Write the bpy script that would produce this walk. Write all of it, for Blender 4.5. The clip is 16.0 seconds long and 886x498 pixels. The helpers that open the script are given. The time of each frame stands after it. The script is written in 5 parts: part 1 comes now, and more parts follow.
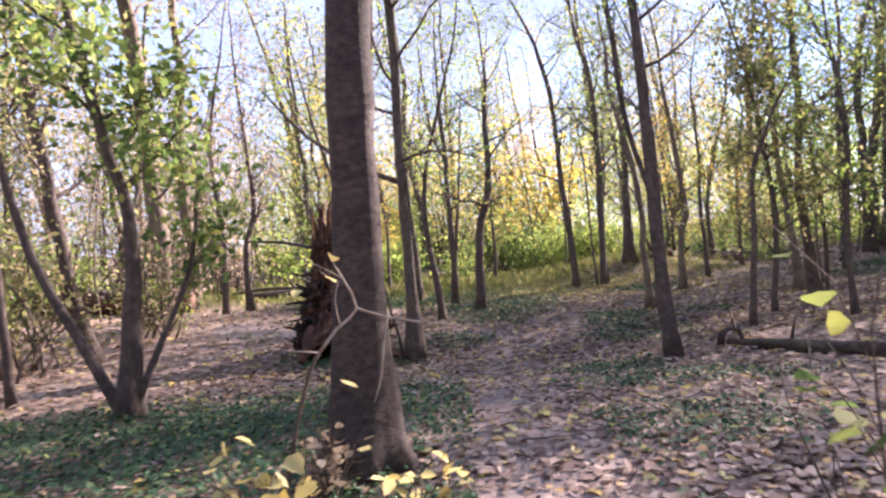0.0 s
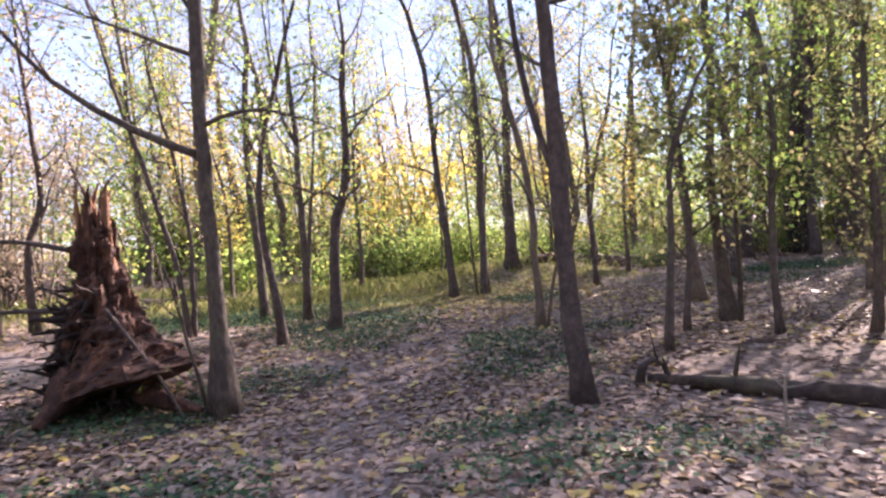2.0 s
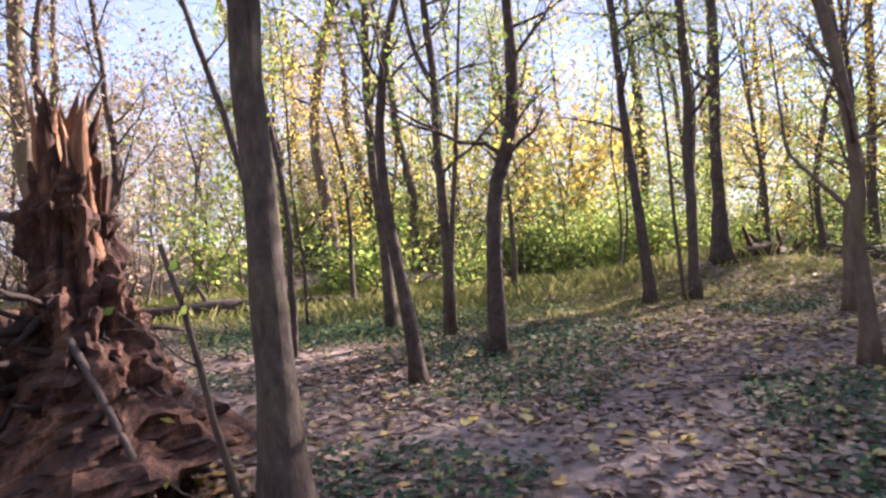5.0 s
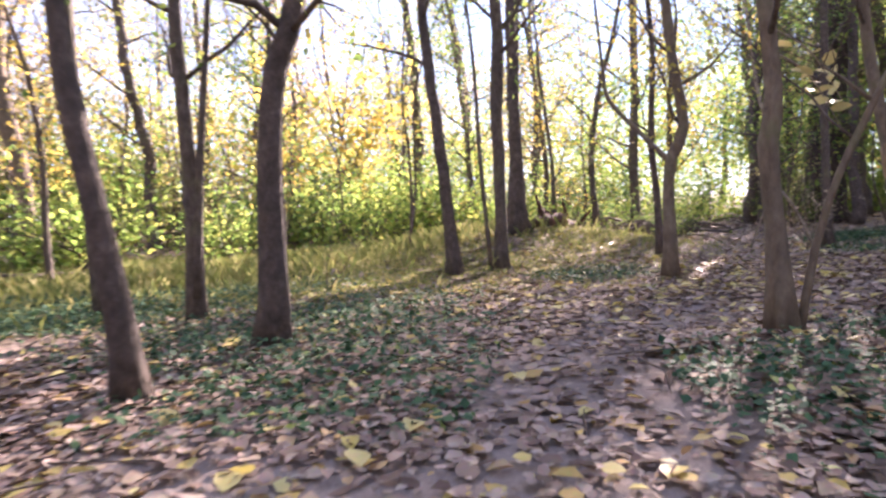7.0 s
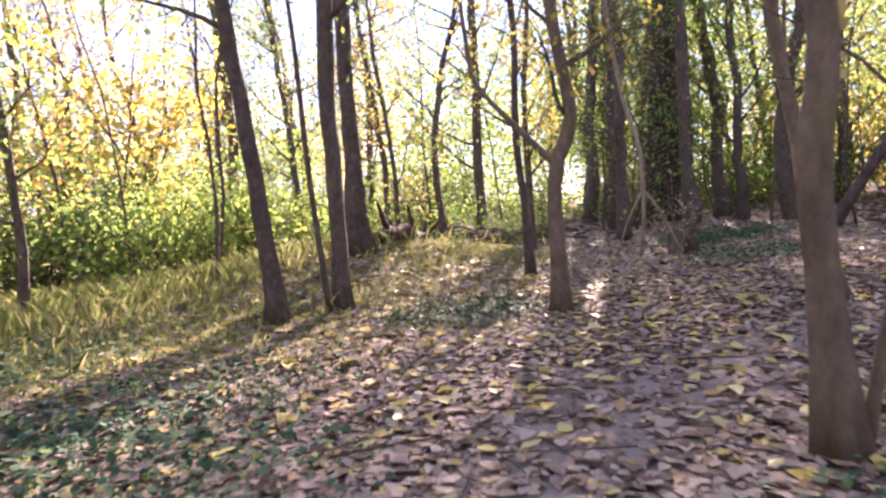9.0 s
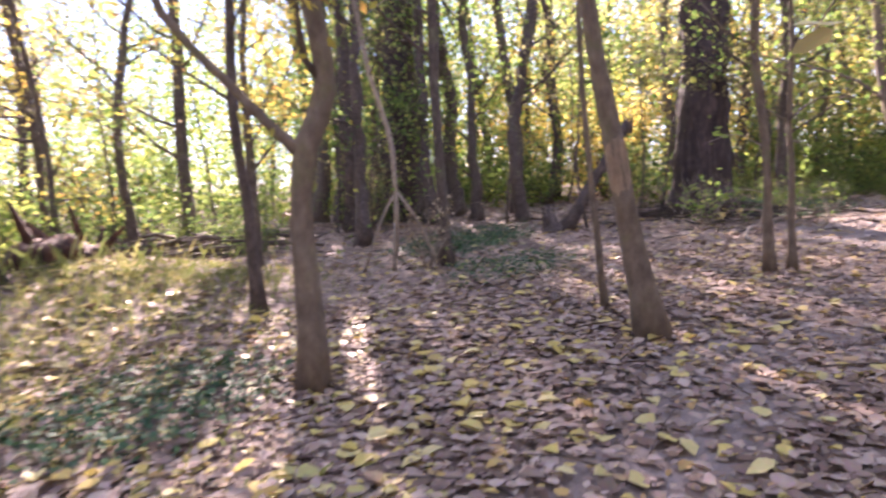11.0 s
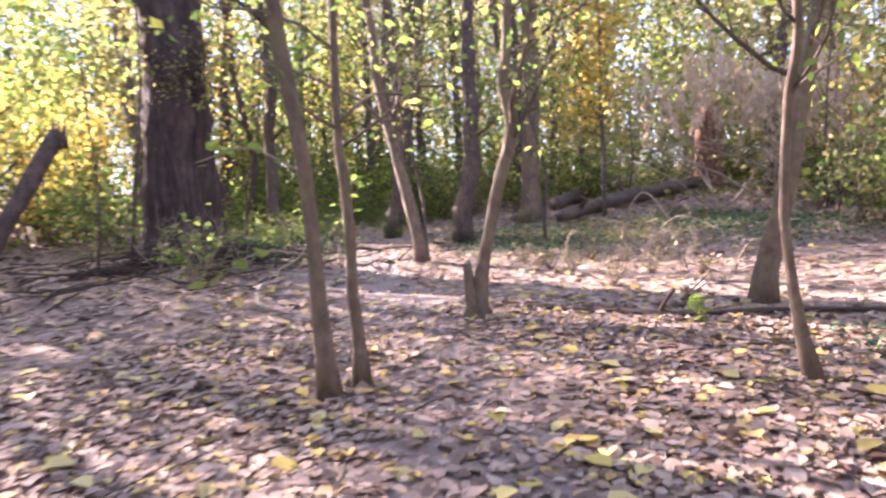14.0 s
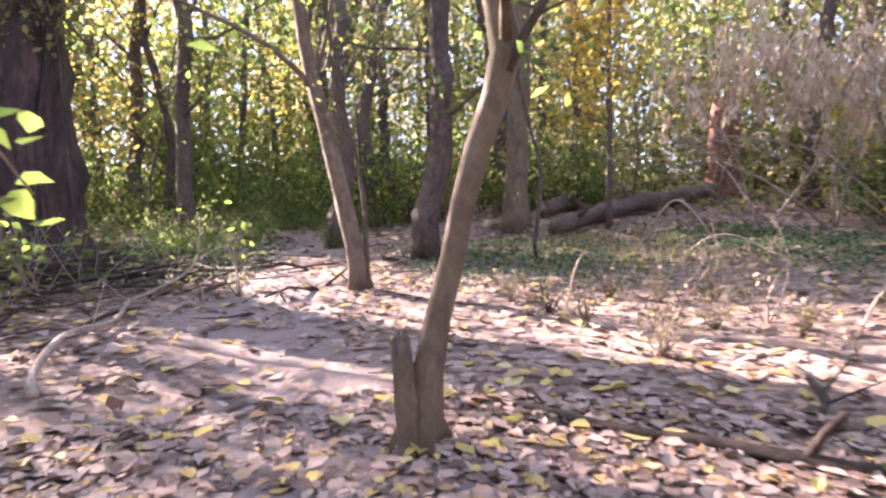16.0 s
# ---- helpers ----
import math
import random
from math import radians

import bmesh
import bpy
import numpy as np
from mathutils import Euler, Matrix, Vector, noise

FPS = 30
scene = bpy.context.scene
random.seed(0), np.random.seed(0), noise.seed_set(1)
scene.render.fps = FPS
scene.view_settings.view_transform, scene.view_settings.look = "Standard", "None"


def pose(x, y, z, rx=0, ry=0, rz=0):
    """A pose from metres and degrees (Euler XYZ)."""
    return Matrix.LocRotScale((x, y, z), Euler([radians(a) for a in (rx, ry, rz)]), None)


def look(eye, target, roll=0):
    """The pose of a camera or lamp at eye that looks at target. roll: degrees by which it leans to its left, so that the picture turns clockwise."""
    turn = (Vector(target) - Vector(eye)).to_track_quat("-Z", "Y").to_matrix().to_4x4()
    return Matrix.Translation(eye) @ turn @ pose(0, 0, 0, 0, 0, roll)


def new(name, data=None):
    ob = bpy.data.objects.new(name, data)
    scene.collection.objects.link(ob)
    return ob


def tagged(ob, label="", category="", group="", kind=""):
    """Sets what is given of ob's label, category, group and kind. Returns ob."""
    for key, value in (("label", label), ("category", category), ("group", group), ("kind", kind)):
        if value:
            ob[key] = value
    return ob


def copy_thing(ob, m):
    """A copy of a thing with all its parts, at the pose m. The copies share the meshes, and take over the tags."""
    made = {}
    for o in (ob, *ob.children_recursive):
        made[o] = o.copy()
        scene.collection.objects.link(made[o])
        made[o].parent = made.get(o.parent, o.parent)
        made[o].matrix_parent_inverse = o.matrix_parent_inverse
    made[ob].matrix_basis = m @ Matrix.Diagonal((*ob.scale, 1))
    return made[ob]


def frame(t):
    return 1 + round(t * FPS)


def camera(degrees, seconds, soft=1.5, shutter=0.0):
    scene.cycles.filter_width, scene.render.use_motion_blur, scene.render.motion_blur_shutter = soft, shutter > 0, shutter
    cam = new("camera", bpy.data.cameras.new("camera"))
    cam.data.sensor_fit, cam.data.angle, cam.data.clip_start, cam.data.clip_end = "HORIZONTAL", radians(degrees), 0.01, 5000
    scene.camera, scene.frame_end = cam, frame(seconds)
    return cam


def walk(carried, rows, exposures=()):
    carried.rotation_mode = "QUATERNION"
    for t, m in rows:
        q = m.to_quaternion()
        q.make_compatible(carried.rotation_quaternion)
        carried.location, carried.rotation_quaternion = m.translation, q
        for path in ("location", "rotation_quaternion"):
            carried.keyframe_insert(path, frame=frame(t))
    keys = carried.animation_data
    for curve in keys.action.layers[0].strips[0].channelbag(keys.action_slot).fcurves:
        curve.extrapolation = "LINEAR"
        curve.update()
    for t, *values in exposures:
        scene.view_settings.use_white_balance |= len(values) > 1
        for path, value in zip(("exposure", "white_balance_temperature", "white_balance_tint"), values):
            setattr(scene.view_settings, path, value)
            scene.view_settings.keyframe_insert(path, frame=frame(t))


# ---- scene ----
cam = camera(69.4, 16.0, soft=2.4, shutter=0.4)
PATH = [
    (0, (-0.238, 3.274, 0.554), (-0.105, 5.269, 0.512), -3.9),
    (0.5, (-0.078, 3.959, 0.534), (0.114, 5.949, 0.49), -3.5),
    (1, (0.071, 4.588, 0.551), (0.455, 6.55, 0.497), -3.6),
    (1.5, (0.293, 5.242, 0.527), (0.75, 7.189, 0.473), -3.7),
    (2, (0.465, 5.814, 0.492), (0.97, 7.748, 0.435), -3.3),
    (2.5, (0.644, 6.454, 0.446), (1.142, 8.391, 0.399), -3.2),
    (3, (0.724, 7.1, 0.396), (1.109, 9.062, 0.336), -3.4),
    (3.2, (0.748, 7.365, 0.396), (1.016, 9.346, 0.33), -3.7),
    (5.3, (0.389, 10.063, 0.221), (0.503, 12.059, 0.179), -3.7),
    (5.5, (0.361, 10.276, 0.177), (0.556, 12.266, 0.129), -4.0),
    (6, (0.391, 10.784, 0.086), (0.882, 12.721, 0.006), -3.7),
    (6.5, (0.417, 11.29, -0.091), (1.115, 13.161, -0.197), -3.0),
    (7, (0.611, 12.068, -0.214), (1.447, 13.882, -0.323), -2.5),
    (7.5, (0.812, 12.666, -0.096), (1.895, 14.343, -0.224), -2.4),
    (8, (1.071, 13.084, -0.008), (2.259, 14.688, -0.142), -3.4),
    (8.2, (1.172, 13.226, -0.021), (2.391, 14.806, -0.156), -3.7),
    (10.3, (2.624, 15.204, 0.054), (4.076, 16.568, -0.122), -3.3),
    (10.5, (2.793, 15.302, 0.038), (4.325, 16.574, -0.143), -3.3),
    (11, (3.292, 15.583, 0.124), (5.087, 16.439, -0.094), -2.7),
    (11.5, (3.788, 15.761, 0.161), (5.643, 16.477, -0.053), -3.2),
    (12, (4.351, 15.942, 0.18), (6.286, 16.392, -0.048), -2.4),
    (12.5, (5.053, 16.021, 0.207), (7.038, 16.147, 0.002), -2.2),
    (13, (5.786, 16.095, 0.2), (7.762, 15.862, -0.004), -3.2),
    (13.5, (6.584, 16.012, 0.207), (8.528, 15.59, -0.002), -3.5),
    (14, (7.297, 15.871, 0.208), (9.18, 15.231, -0.001), -3.0),
    (14.5, (7.989, 15.494, 0.206), (9.804, 14.681, -0.003), -2.7),
    (15, (8.684, 15.173, 0.171), (10.491, 14.34, -0.04), -2.1),
    (15.5, (9.431, 14.823, 0.172), (11.251, 14.023, -0.042), -1.3),
    (16, (10.159, 14.573, 0.113), (12.017, 13.863, -0.095), -0.9),
]
walk(cam, [(t, look(eye, target, roll)) for t, eye, target, roll in PATH],
     [(0.0, 2.7, 5850, 33), (3.2, 2.7, 5850, 33), (5.3, 2.5, 5850, 33), (6.0, 2.8, 5850, 33), (8.0, 3.1, 6100, 36), (11.0, 3.35, 6050, 38), (12.5, 3.65, 5900, 38), (16.0, 3.6, 5980, 37)])

# ---- world, sun ----
SUN = Vector((0.795, 0.549, 0.46)).normalized()
world = bpy.data.worlds.new("sky")
scene.world = world
world.use_nodes = True
wn = world.node_tree.nodes
sky = wn.new("ShaderNodeTexSky")
sky.sky_type = "NISHITA"
sky.sun_disc = False
sky.sun_elevation = math.asin(SUN.z)
sky.sun_rotation = math.atan2(SUN.x, SUN.y)
sky.air_density, sky.dust_density, sky.ozone_density = 1.0, 0.0, 1.5
wn["Background"].inputs["Strength"].default_value = 0.15
# a thin sheet of high cloud lies over the blue and evens the sky out
wl = world.node_tree.links
wco = wn.new("ShaderNodeTexCoord")
wmap = wn.new("ShaderNodeMapping")
wmap.inputs["Scale"].default_value = (1.0, 1.0, 2.2)
wl.new(wco.outputs["Generated"], wmap.inputs["Vector"])
cloud = wn.new("ShaderNodeTexNoise")
cloud.inputs["Scale"].default_value, cloud.inputs["Detail"].default_value, cloud.inputs["Roughness"].default_value = 2.6, 6.0, 0.6
wl.new(wmap.outputs[0], cloud.inputs["Vector"])
veil = wn.new("ShaderNodeMapRange")
veil.inputs["From Min"].default_value, veil.inputs["From Max"].default_value = 0.36, 0.62
veil.inputs["To Min"].default_value, veil.inputs["To Max"].default_value = 0.78, 0.97
wl.new(cloud.outputs[0], veil.inputs["Value"])
tint = wn.new("ShaderNodeMix")
tint.data_type = "RGBA"
tint.inputs[6].default_value, tint.inputs[7].default_value = (0.45, 0.68, 1.08, 1), (1.03, 1.08, 1.13, 1)
wl.new(cloud.outputs[0], tint.inputs[0])
veiled = wn.new("ShaderNodeMix")
veiled.data_type = "RGBA"
wl.new(veil.outputs[0], veiled.inputs[0])
wl.new(sky.outputs[0], veiled.inputs[6])
wl.new(tint.outputs[2], veiled.inputs[7])
wl.new(veiled.outputs[2], wn["Background"].inputs["Color"])
sun = new("sun", bpy.data.lights.new("sun", "SUN"))
sun.data.energy, sun.data.angle, sun.data.color = 4.4, radians(0.6), (1.0, 0.86, 0.66)
sun.matrix_world = look(SUN * 60, (0, 0, 0))


# ---- materials ----
def material(name):
    m = bpy.data.materials.new(name)
    m.use_nodes = True
    n = m.node_tree.nodes
    return m, n, m.node_tree.links, n["Principled BSDF"]


def ramp_node(n, stops):
    r = n.new("ShaderNodeValToRGB")
    e = r.color_ramp.elements
    while len(e) < len(stops):
        e.new(0.5)
    for k, (p, c) in enumerate(stops):
        e[k].position, e[k].color = p, (*c, 1)
    return r


def noise_node(n, l, co, scale, detail=4.0, rough=0.6):
    t = n.new("ShaderNodeTexNoise")
    t.inputs["Scale"].default_value, t.inputs["Detail"].default_value, t.inputs["Roughness"].default_value = scale, detail, rough
    l.new(co, t.inputs["Vector"])
    return t


def mixed(n, l, fac, a, b, mode="MIX"):
    m = n.new("ShaderNodeMix")
    m.data_type, m.blend_type = "RGBA", mode
    for value, slot in ((fac, 0), (a, 6), (b, 7)):
        if isinstance(value, (int, float)):
            m.inputs[slot].default_value = value
        elif isinstance(value, tuple):
            m.inputs[slot].default_value = (*value, 1)
        else:
            l.new(value, m.inputs[slot])
    return m.outputs[2]


def leaf_material(name, stops, through_light=0.5, rough=0.55):
    """A leaf that lets light through, each leaf with its own colour."""
    m, n, l, p = material(name)
    geo = n.new("ShaderNodeNewGeometry")
    r = ramp_node(n, stops)
    l.new(geo.outputs["Random Per Island"], r.inputs[0])
    co = n.new("ShaderNodeTexCoord")
    spots = noise_node(n, l, co.outputs["Object"], 35.0)
    col = mixed(n, l, 0.35, r.outputs[0], spots.outputs[1], "SOFT_LIGHT")
    l.new(col, p.inputs["Base Color"])
    p.inputs["Roughness"].default_value = rough
    p.inputs["Specular IOR Level"].default_value = 0.25
    tr = n.new("ShaderNodeBsdfTranslucent")
    l.new(col, tr.inputs["Color"])
    mix = n.new("ShaderNodeMixShader")
    mix.inputs[0].default_value = through_light
    l.new(p.outputs[0], mix.inputs[1])
    l.new(tr.outputs[0], mix.inputs[2])
    l.new(mix.outputs[0], n["Material Output"].inputs[0])
    return m


def bark_material(name, dark, mid, pale, stretch=0.45, grain=24.0, depth=0.6, moss=0.0):
    m, n, l, p = material(name)
    co = n.new("ShaderNodeTexCoord")
    mp = n.new("ShaderNodeMapping")
    mp.inputs["Scale"].default_value = (1, 1, stretch)
    l.new(co.outputs["Object"], mp.inputs["Vector"])
    fine = noise_node(n, l, mp.outputs[0], grain, 6.0, 0.7)
    broad = noise_node(n, l, co.outputs["Object"], 2.6, 5.0, 0.65)
    r = ramp_node(n, [(0.30, dark), (0.52, mid), (0.75, pale)])
    l.new(fine.outputs[0], r.inputs[0])
    patch = ramp_node(n, [(0.35, (0.55, 0.52, 0.5)), (0.65, (1.15, 1.1, 1.05))])
    l.new(broad.outputs[0], patch.inputs[0])
    col = mixed(n, l, 0.8, r.outputs[0], patch.outputs[0], "MULTIPLY")
    if moss:
        green = ramp_node(n, [(0.52, (0, 0, 0)), (0.62, (moss, moss, moss))])
        l.new(broad.outputs[0], green.inputs[0])
        col = mixed(n, l, green.outputs[0], col, (0.10, 0.115, 0.035))
    l.new(col, p.inputs["Base Color"])
    p.inputs["Roughness"].default_value = 0.88
    b = n.new("ShaderNodeBump")
    b.inputs["Strength"].default_value, b.inputs["Distance"].default_value = depth, 0.03
    l.new(fine.outputs[0], b.inputs["Height"])
    l.new(b.outputs[0], p.inputs["Normal"])
    return m


BARK = bark_material("bark_grey_brown", (0.055, 0.042, 0.036), (0.125, 0.098, 0.082), (0.22, 0.18, 0.15), moss=0.35)
BARK_DARK = bark_material("bark_dark", (0.05, 0.038, 0.033), (0.11, 0.085, 0.074), (0.2, 0.155, 0.135), 0.7, 16.0, 0.9)
BARK_DEEP = bark_material("bark_deep_brown", (0.03, 0.022, 0.02), (0.075, 0.056, 0.049), (0.14, 0.107, 0.094), 1.6, 16.0, 0.8)
BARK_SMOOTH = bark_material("bark_smooth_tan", (0.13, 0.098, 0.07), (0.20, 0.155, 0.115), (0.29, 0.235, 0.18), 0.5, 14.0, 0.25, moss=0.4)
BARK_BIG = bark_material("bark_shaggy", (0.022, 0.016, 0.014), (0.065, 0.046, 0.041), (0.14, 0.10, 0.088), 0.2, 9.0, 1.0)
TWIG = bark_material("twig_brown", (0.06, 0.045, 0.036), (0.12, 0.09, 0.07), (0.2, 0.16, 0.125))
TWIG_PALE = bark_material("twig_pale", (0.22, 0.17, 0.13), (0.38, 0.32, 0.26), (0.52, 0.46, 0.39))
ROTTEN = bark_material("rotten_red_wood", (0.014, 0.008, 0.007), (0.085, 0.036, 0.022), (0.33, 0.17, 0.10), 0.35, 9.0, 1.0)
SPLINTER = bark_material("splintered_wood", (0.16, 0.065, 0.03), (0.34, 0.17, 0.085), (0.52, 0.32, 0.18), 0.08, 24.0, 0.8)
ROOT_DARK = bark_material("root_earth", (0.012, 0.009, 0.008), (0.045, 0.028, 0.022), (0.11, 0.07, 0.052), 1.0, 11.0, 1.0)
LOG_BARK = bark_material("log_bark", (0.028, 0.02, 0.016), (0.07, 0.048, 0.037), (0.13, 0.10, 0.08), 1.0, 10.0, 1.0, moss=0.25)
STUMP_PALE = bark_material("weathered_red_wood", (0.07, 0.03, 0.02), (0.2, 0.10, 0.065), (0.34, 0.2, 0.14), 0.2, 9.0, 0.8)
SCAR = bark_material("bare_wood", (0.24, 0.17, 0.115), (0.36, 0.265, 0.18), (0.45, 0.35, 0.25), 0.2, 16.0, 0.15)

LIME = leaf_material("leaf_lime", [(0, (0.12, 0.2, 0.05)), (0.4, (0.21, 0.32, 0.07)), (0.75, (0.33, 0.41, 0.09)), (1, (0.5, 0.48, 0.13))], 0.75)
YELLOW = leaf_material("leaf_yellow", [(0, (0.32, 0.3, 0.07)), (0.35, (0.5, 0.42, 0.09)), (0.8, (0.64, 0.48, 0.1)), (1, (0.5, 0.28, 0.08))], 0.7)
GREEN = leaf_material("leaf_green", [(0, (0.075, 0.13, 0.04)), (0.5, (0.16, 0.24, 0.065)), (0.85, (0.29, 0.35, 0.09)), (1, (0.46, 0.44, 0.12))], 0.65)
OLIVE = leaf_material("leaf_olive", [(0, (0.12, 0.125, 0.055)), (0.5, (0.25, 0.25, 0.1)), (0.85, (0.4, 0.36, 0.16)), (1, (0.54, 0.44, 0.2))], 0.65)
TAN = leaf_material("leaf_tan", [(0, (0.242, 0.176, 0.11)), (0.5, (0.44, 0.341, 0.22)), (1, (0.66, 0.55, 0.396))], 0.45, 0.7)
SEED = leaf_material("dry_seed_head", [(0, (0.45, 0.35, 0.24)), (0.5, (0.62, 0.51, 0.38)), (1, (0.75, 0.65, 0.52))], 0.4, 0.8)
IVY = leaf_material("leaf_ivy", [(0, (0.0234, 0.0585, 0.0286)), (0.6, (0.052, 0.111, 0.052)), (0.93, (0.091, 0.156, 0.065)), (1, (0.325, 0.351, 0.078))], 0.15, 0.7)
GRASS = leaf_material("grass_blade", [(0, (0.12, 0.16, 0.05)), (0.5, (0.25, 0.27, 0.08)), (1, (0.46, 0.41, 0.18))], 0.4, 0.7)
LITTER = leaf_material("leaf_litter", [(0, (0.13, 0.085, 0.065)), (0.25, (0.23, 0.16, 0.125)), (0.55, (0.36, 0.265, 0.215)), (0.85, (0.46, 0.36, 0.295)), (0.95, (0.42, 0.27, 0.11)), (1, (0.55, 0.44, 0.14))], 0.12, 0.8)
FALLEN = leaf_material("leaf_fallen_yellow", [(0, (0.42, 0.32, 0.12)), (0.35, (0.55, 0.44, 0.12)), (0.7, (0.6, 0.52, 0.25)), (0.88, (0.62, 0.46, 0.1)), (1, (0.42, 0.38, 0.15))], 0.2, 0.5)

# forest floor: soil, rotted leaves and a trodden trail, told apart by the "trail" attribute
SOIL, n, l, p = material("forest_floor")
co = n.new("ShaderNodeTexCoord")
cells = n.new("ShaderNodeTexVoronoi")
cells.inputs["Scale"].default_value, cells.inputs["Randomness"].default_value = 15.0, 1.0
warp = noise_node(n, l, co.outputs["Object"], 9.0, 3.0)
l.new(mixed(n, l, 0.06, co.outputs["Object"], warp.outputs[1], "ADD"), cells.inputs["Vector"])
leafy = ramp_node(n, [(0.1, (0.12, 0.085, 0.065)), (0.4, (0.22, 0.16, 0.128)), (0.7, (0.32, 0.24, 0.195)), (0.95, (0.44, 0.35, 0.29))])
l.new(cells.outputs["Color"], leafy.inputs[0])
big = noise_node(n, l, co.outputs["Object"], 0.7, 5.0)
tone = ramp_node(n, [(0.35, (0.6, 0.58, 0.55)), (0.7, (1.1, 1.05, 1.0))])
l.new(big.outputs[0], tone.inputs[0])
col = mixed(n, l, 0.8, leafy.outputs[0], tone.outputs[0], "MULTIPLY")
grit = noise_node(n, l, co.outputs["Object"], 60.0, 6.0, 0.75)
earth = ramp_node(n, [(0.3, (0.18, 0.14, 0.125)), (0.7, (0.33, 0.265, 0.24))])
l.new(grit.outputs[0], earth.inputs[0])
at = n.new("ShaderNodeAttribute")
at.attribute_name = "trail"
edge = n.new("ShaderNodeMath")
edge.operation = "MULTIPLY"
l.new(at.outputs["Fac"], edge.inputs[0])
edge.inputs[1].default_value = 0.9
l.new(mixed(n, l, edge.outputs[0], col, earth.outputs[0]), p.inputs["Base Color"])
p.inputs["Roughness"].default_value = 0.95
b = n.new("ShaderNodeBump")
b.inputs["Strength"].default_value, b.inputs["Distance"].default_value = 0.7, 0.03
l.new(mixed(n, l, 0.4, cells.outputs["Color"], grit.outputs[1]), b.inputs["Height"])
l.new(b.outputs[0], p.inputs["Normal"])


# ---- shape helpers ----
def height(x, y):
    """The lie of the land."""
    x, y = np.asarray(x, float), np.asarray(y, float)
    r = np.hypot(x - 6, y - 14)
    z = -1.10 + 0.25 / (1 + np.exp(np.clip((y - 8.5) / 0.9, -40, 40))) - 0.17 * np.exp(-((x - 1.5) / 4) ** 2 - ((y - 11.6) / 1.6) ** 2)
    z = z + np.minimum(1.6, 0.035 * np.maximum(0, r - 9)) + 0.55 * np.exp(-((x - 7) / 3) ** 2 - ((y - 22) / 1.8) ** 2)
    return z + 0.022 * np.sin(1.9 * x + 0.7 * y) * np.sin(1.3 * y - 0.4 * x) + 0.012 * np.sin(4.1 * x) * np.sin(3.7 * y + 1)


TRAILS = [[(0.2, -4), (0.1, 3), (0.7, 8), (0.9, 11.6), (1.9, 13.8), (3.3, 15.7), (5.2, 16.1), (8.0, 15.3), (11.8, 14.3), (14.2, 14.2), (16.2, 14.2), (20.5, 12.6), (30, 11)],
          [(1.3, 13.9), (-0.6, 14.9), (-4, 16.5), (-12, 17)]]


def trail_distance(x, y):
    x, y = np.asarray(x, float), np.asarray(y, float)
    best = np.full(x.shape, 1e9)
    for line in TRAILS:
        for (ax, ay), (bx, by) in zip(line, line[1:]):
            dx, dy = bx - ax, by - ay
            u = np.clip(((x - ax) * dx + (y - ay) * dy) / (dx * dx + dy * dy), 0, 1)
            best = np.minimum(best, np.hypot(x - ax - u * dx, y - ay - u * dy))
    return best


def mesh_of(name, verts, faces, mats, smooth=True):
    me = bpy.data.meshes.new(name)
    me.from_pydata([tuple(v) for v in verts], [], faces)
    for m in mats:
        me.materials.append(m)
    if smooth:
        me.polygons.foreach_set("use_smooth", [True] * len(me.polygons))
    me.update()
    return me


def part(name, me, parent, label=""):
    ob = new(name, me)
    ob.parent = parent
    return tagged(ob, label=label)


def spline(ctrl, step):
    """A smooth line through control points of (x, y, z, radius)."""
    c = np.array(ctrl, float)
    c = np.vstack([2 * c[0] - c[1], c, 2 * c[-1] - c[-2]])
    out = []
    for k in range(1, len(c) - 2):
        a, b2, c2, d = c[k - 1:k + 3]
        count = max(2, int(np.linalg.norm((c2 - b2)[:3]) / step))
        for t in np.arange(count) / count:
            out.append(0.5 * (2 * b2 + (c2 - a) * t + (2 * a - 5 * b2 + 4 * c2 - d) * t * t + (3 * b2 - a - 3 * c2 + d) * t ** 3))
    out.append(c[-2])
    out = np.array(out)
    out[:, 3] = np.maximum(out[:, 3], 0.002)
    return out


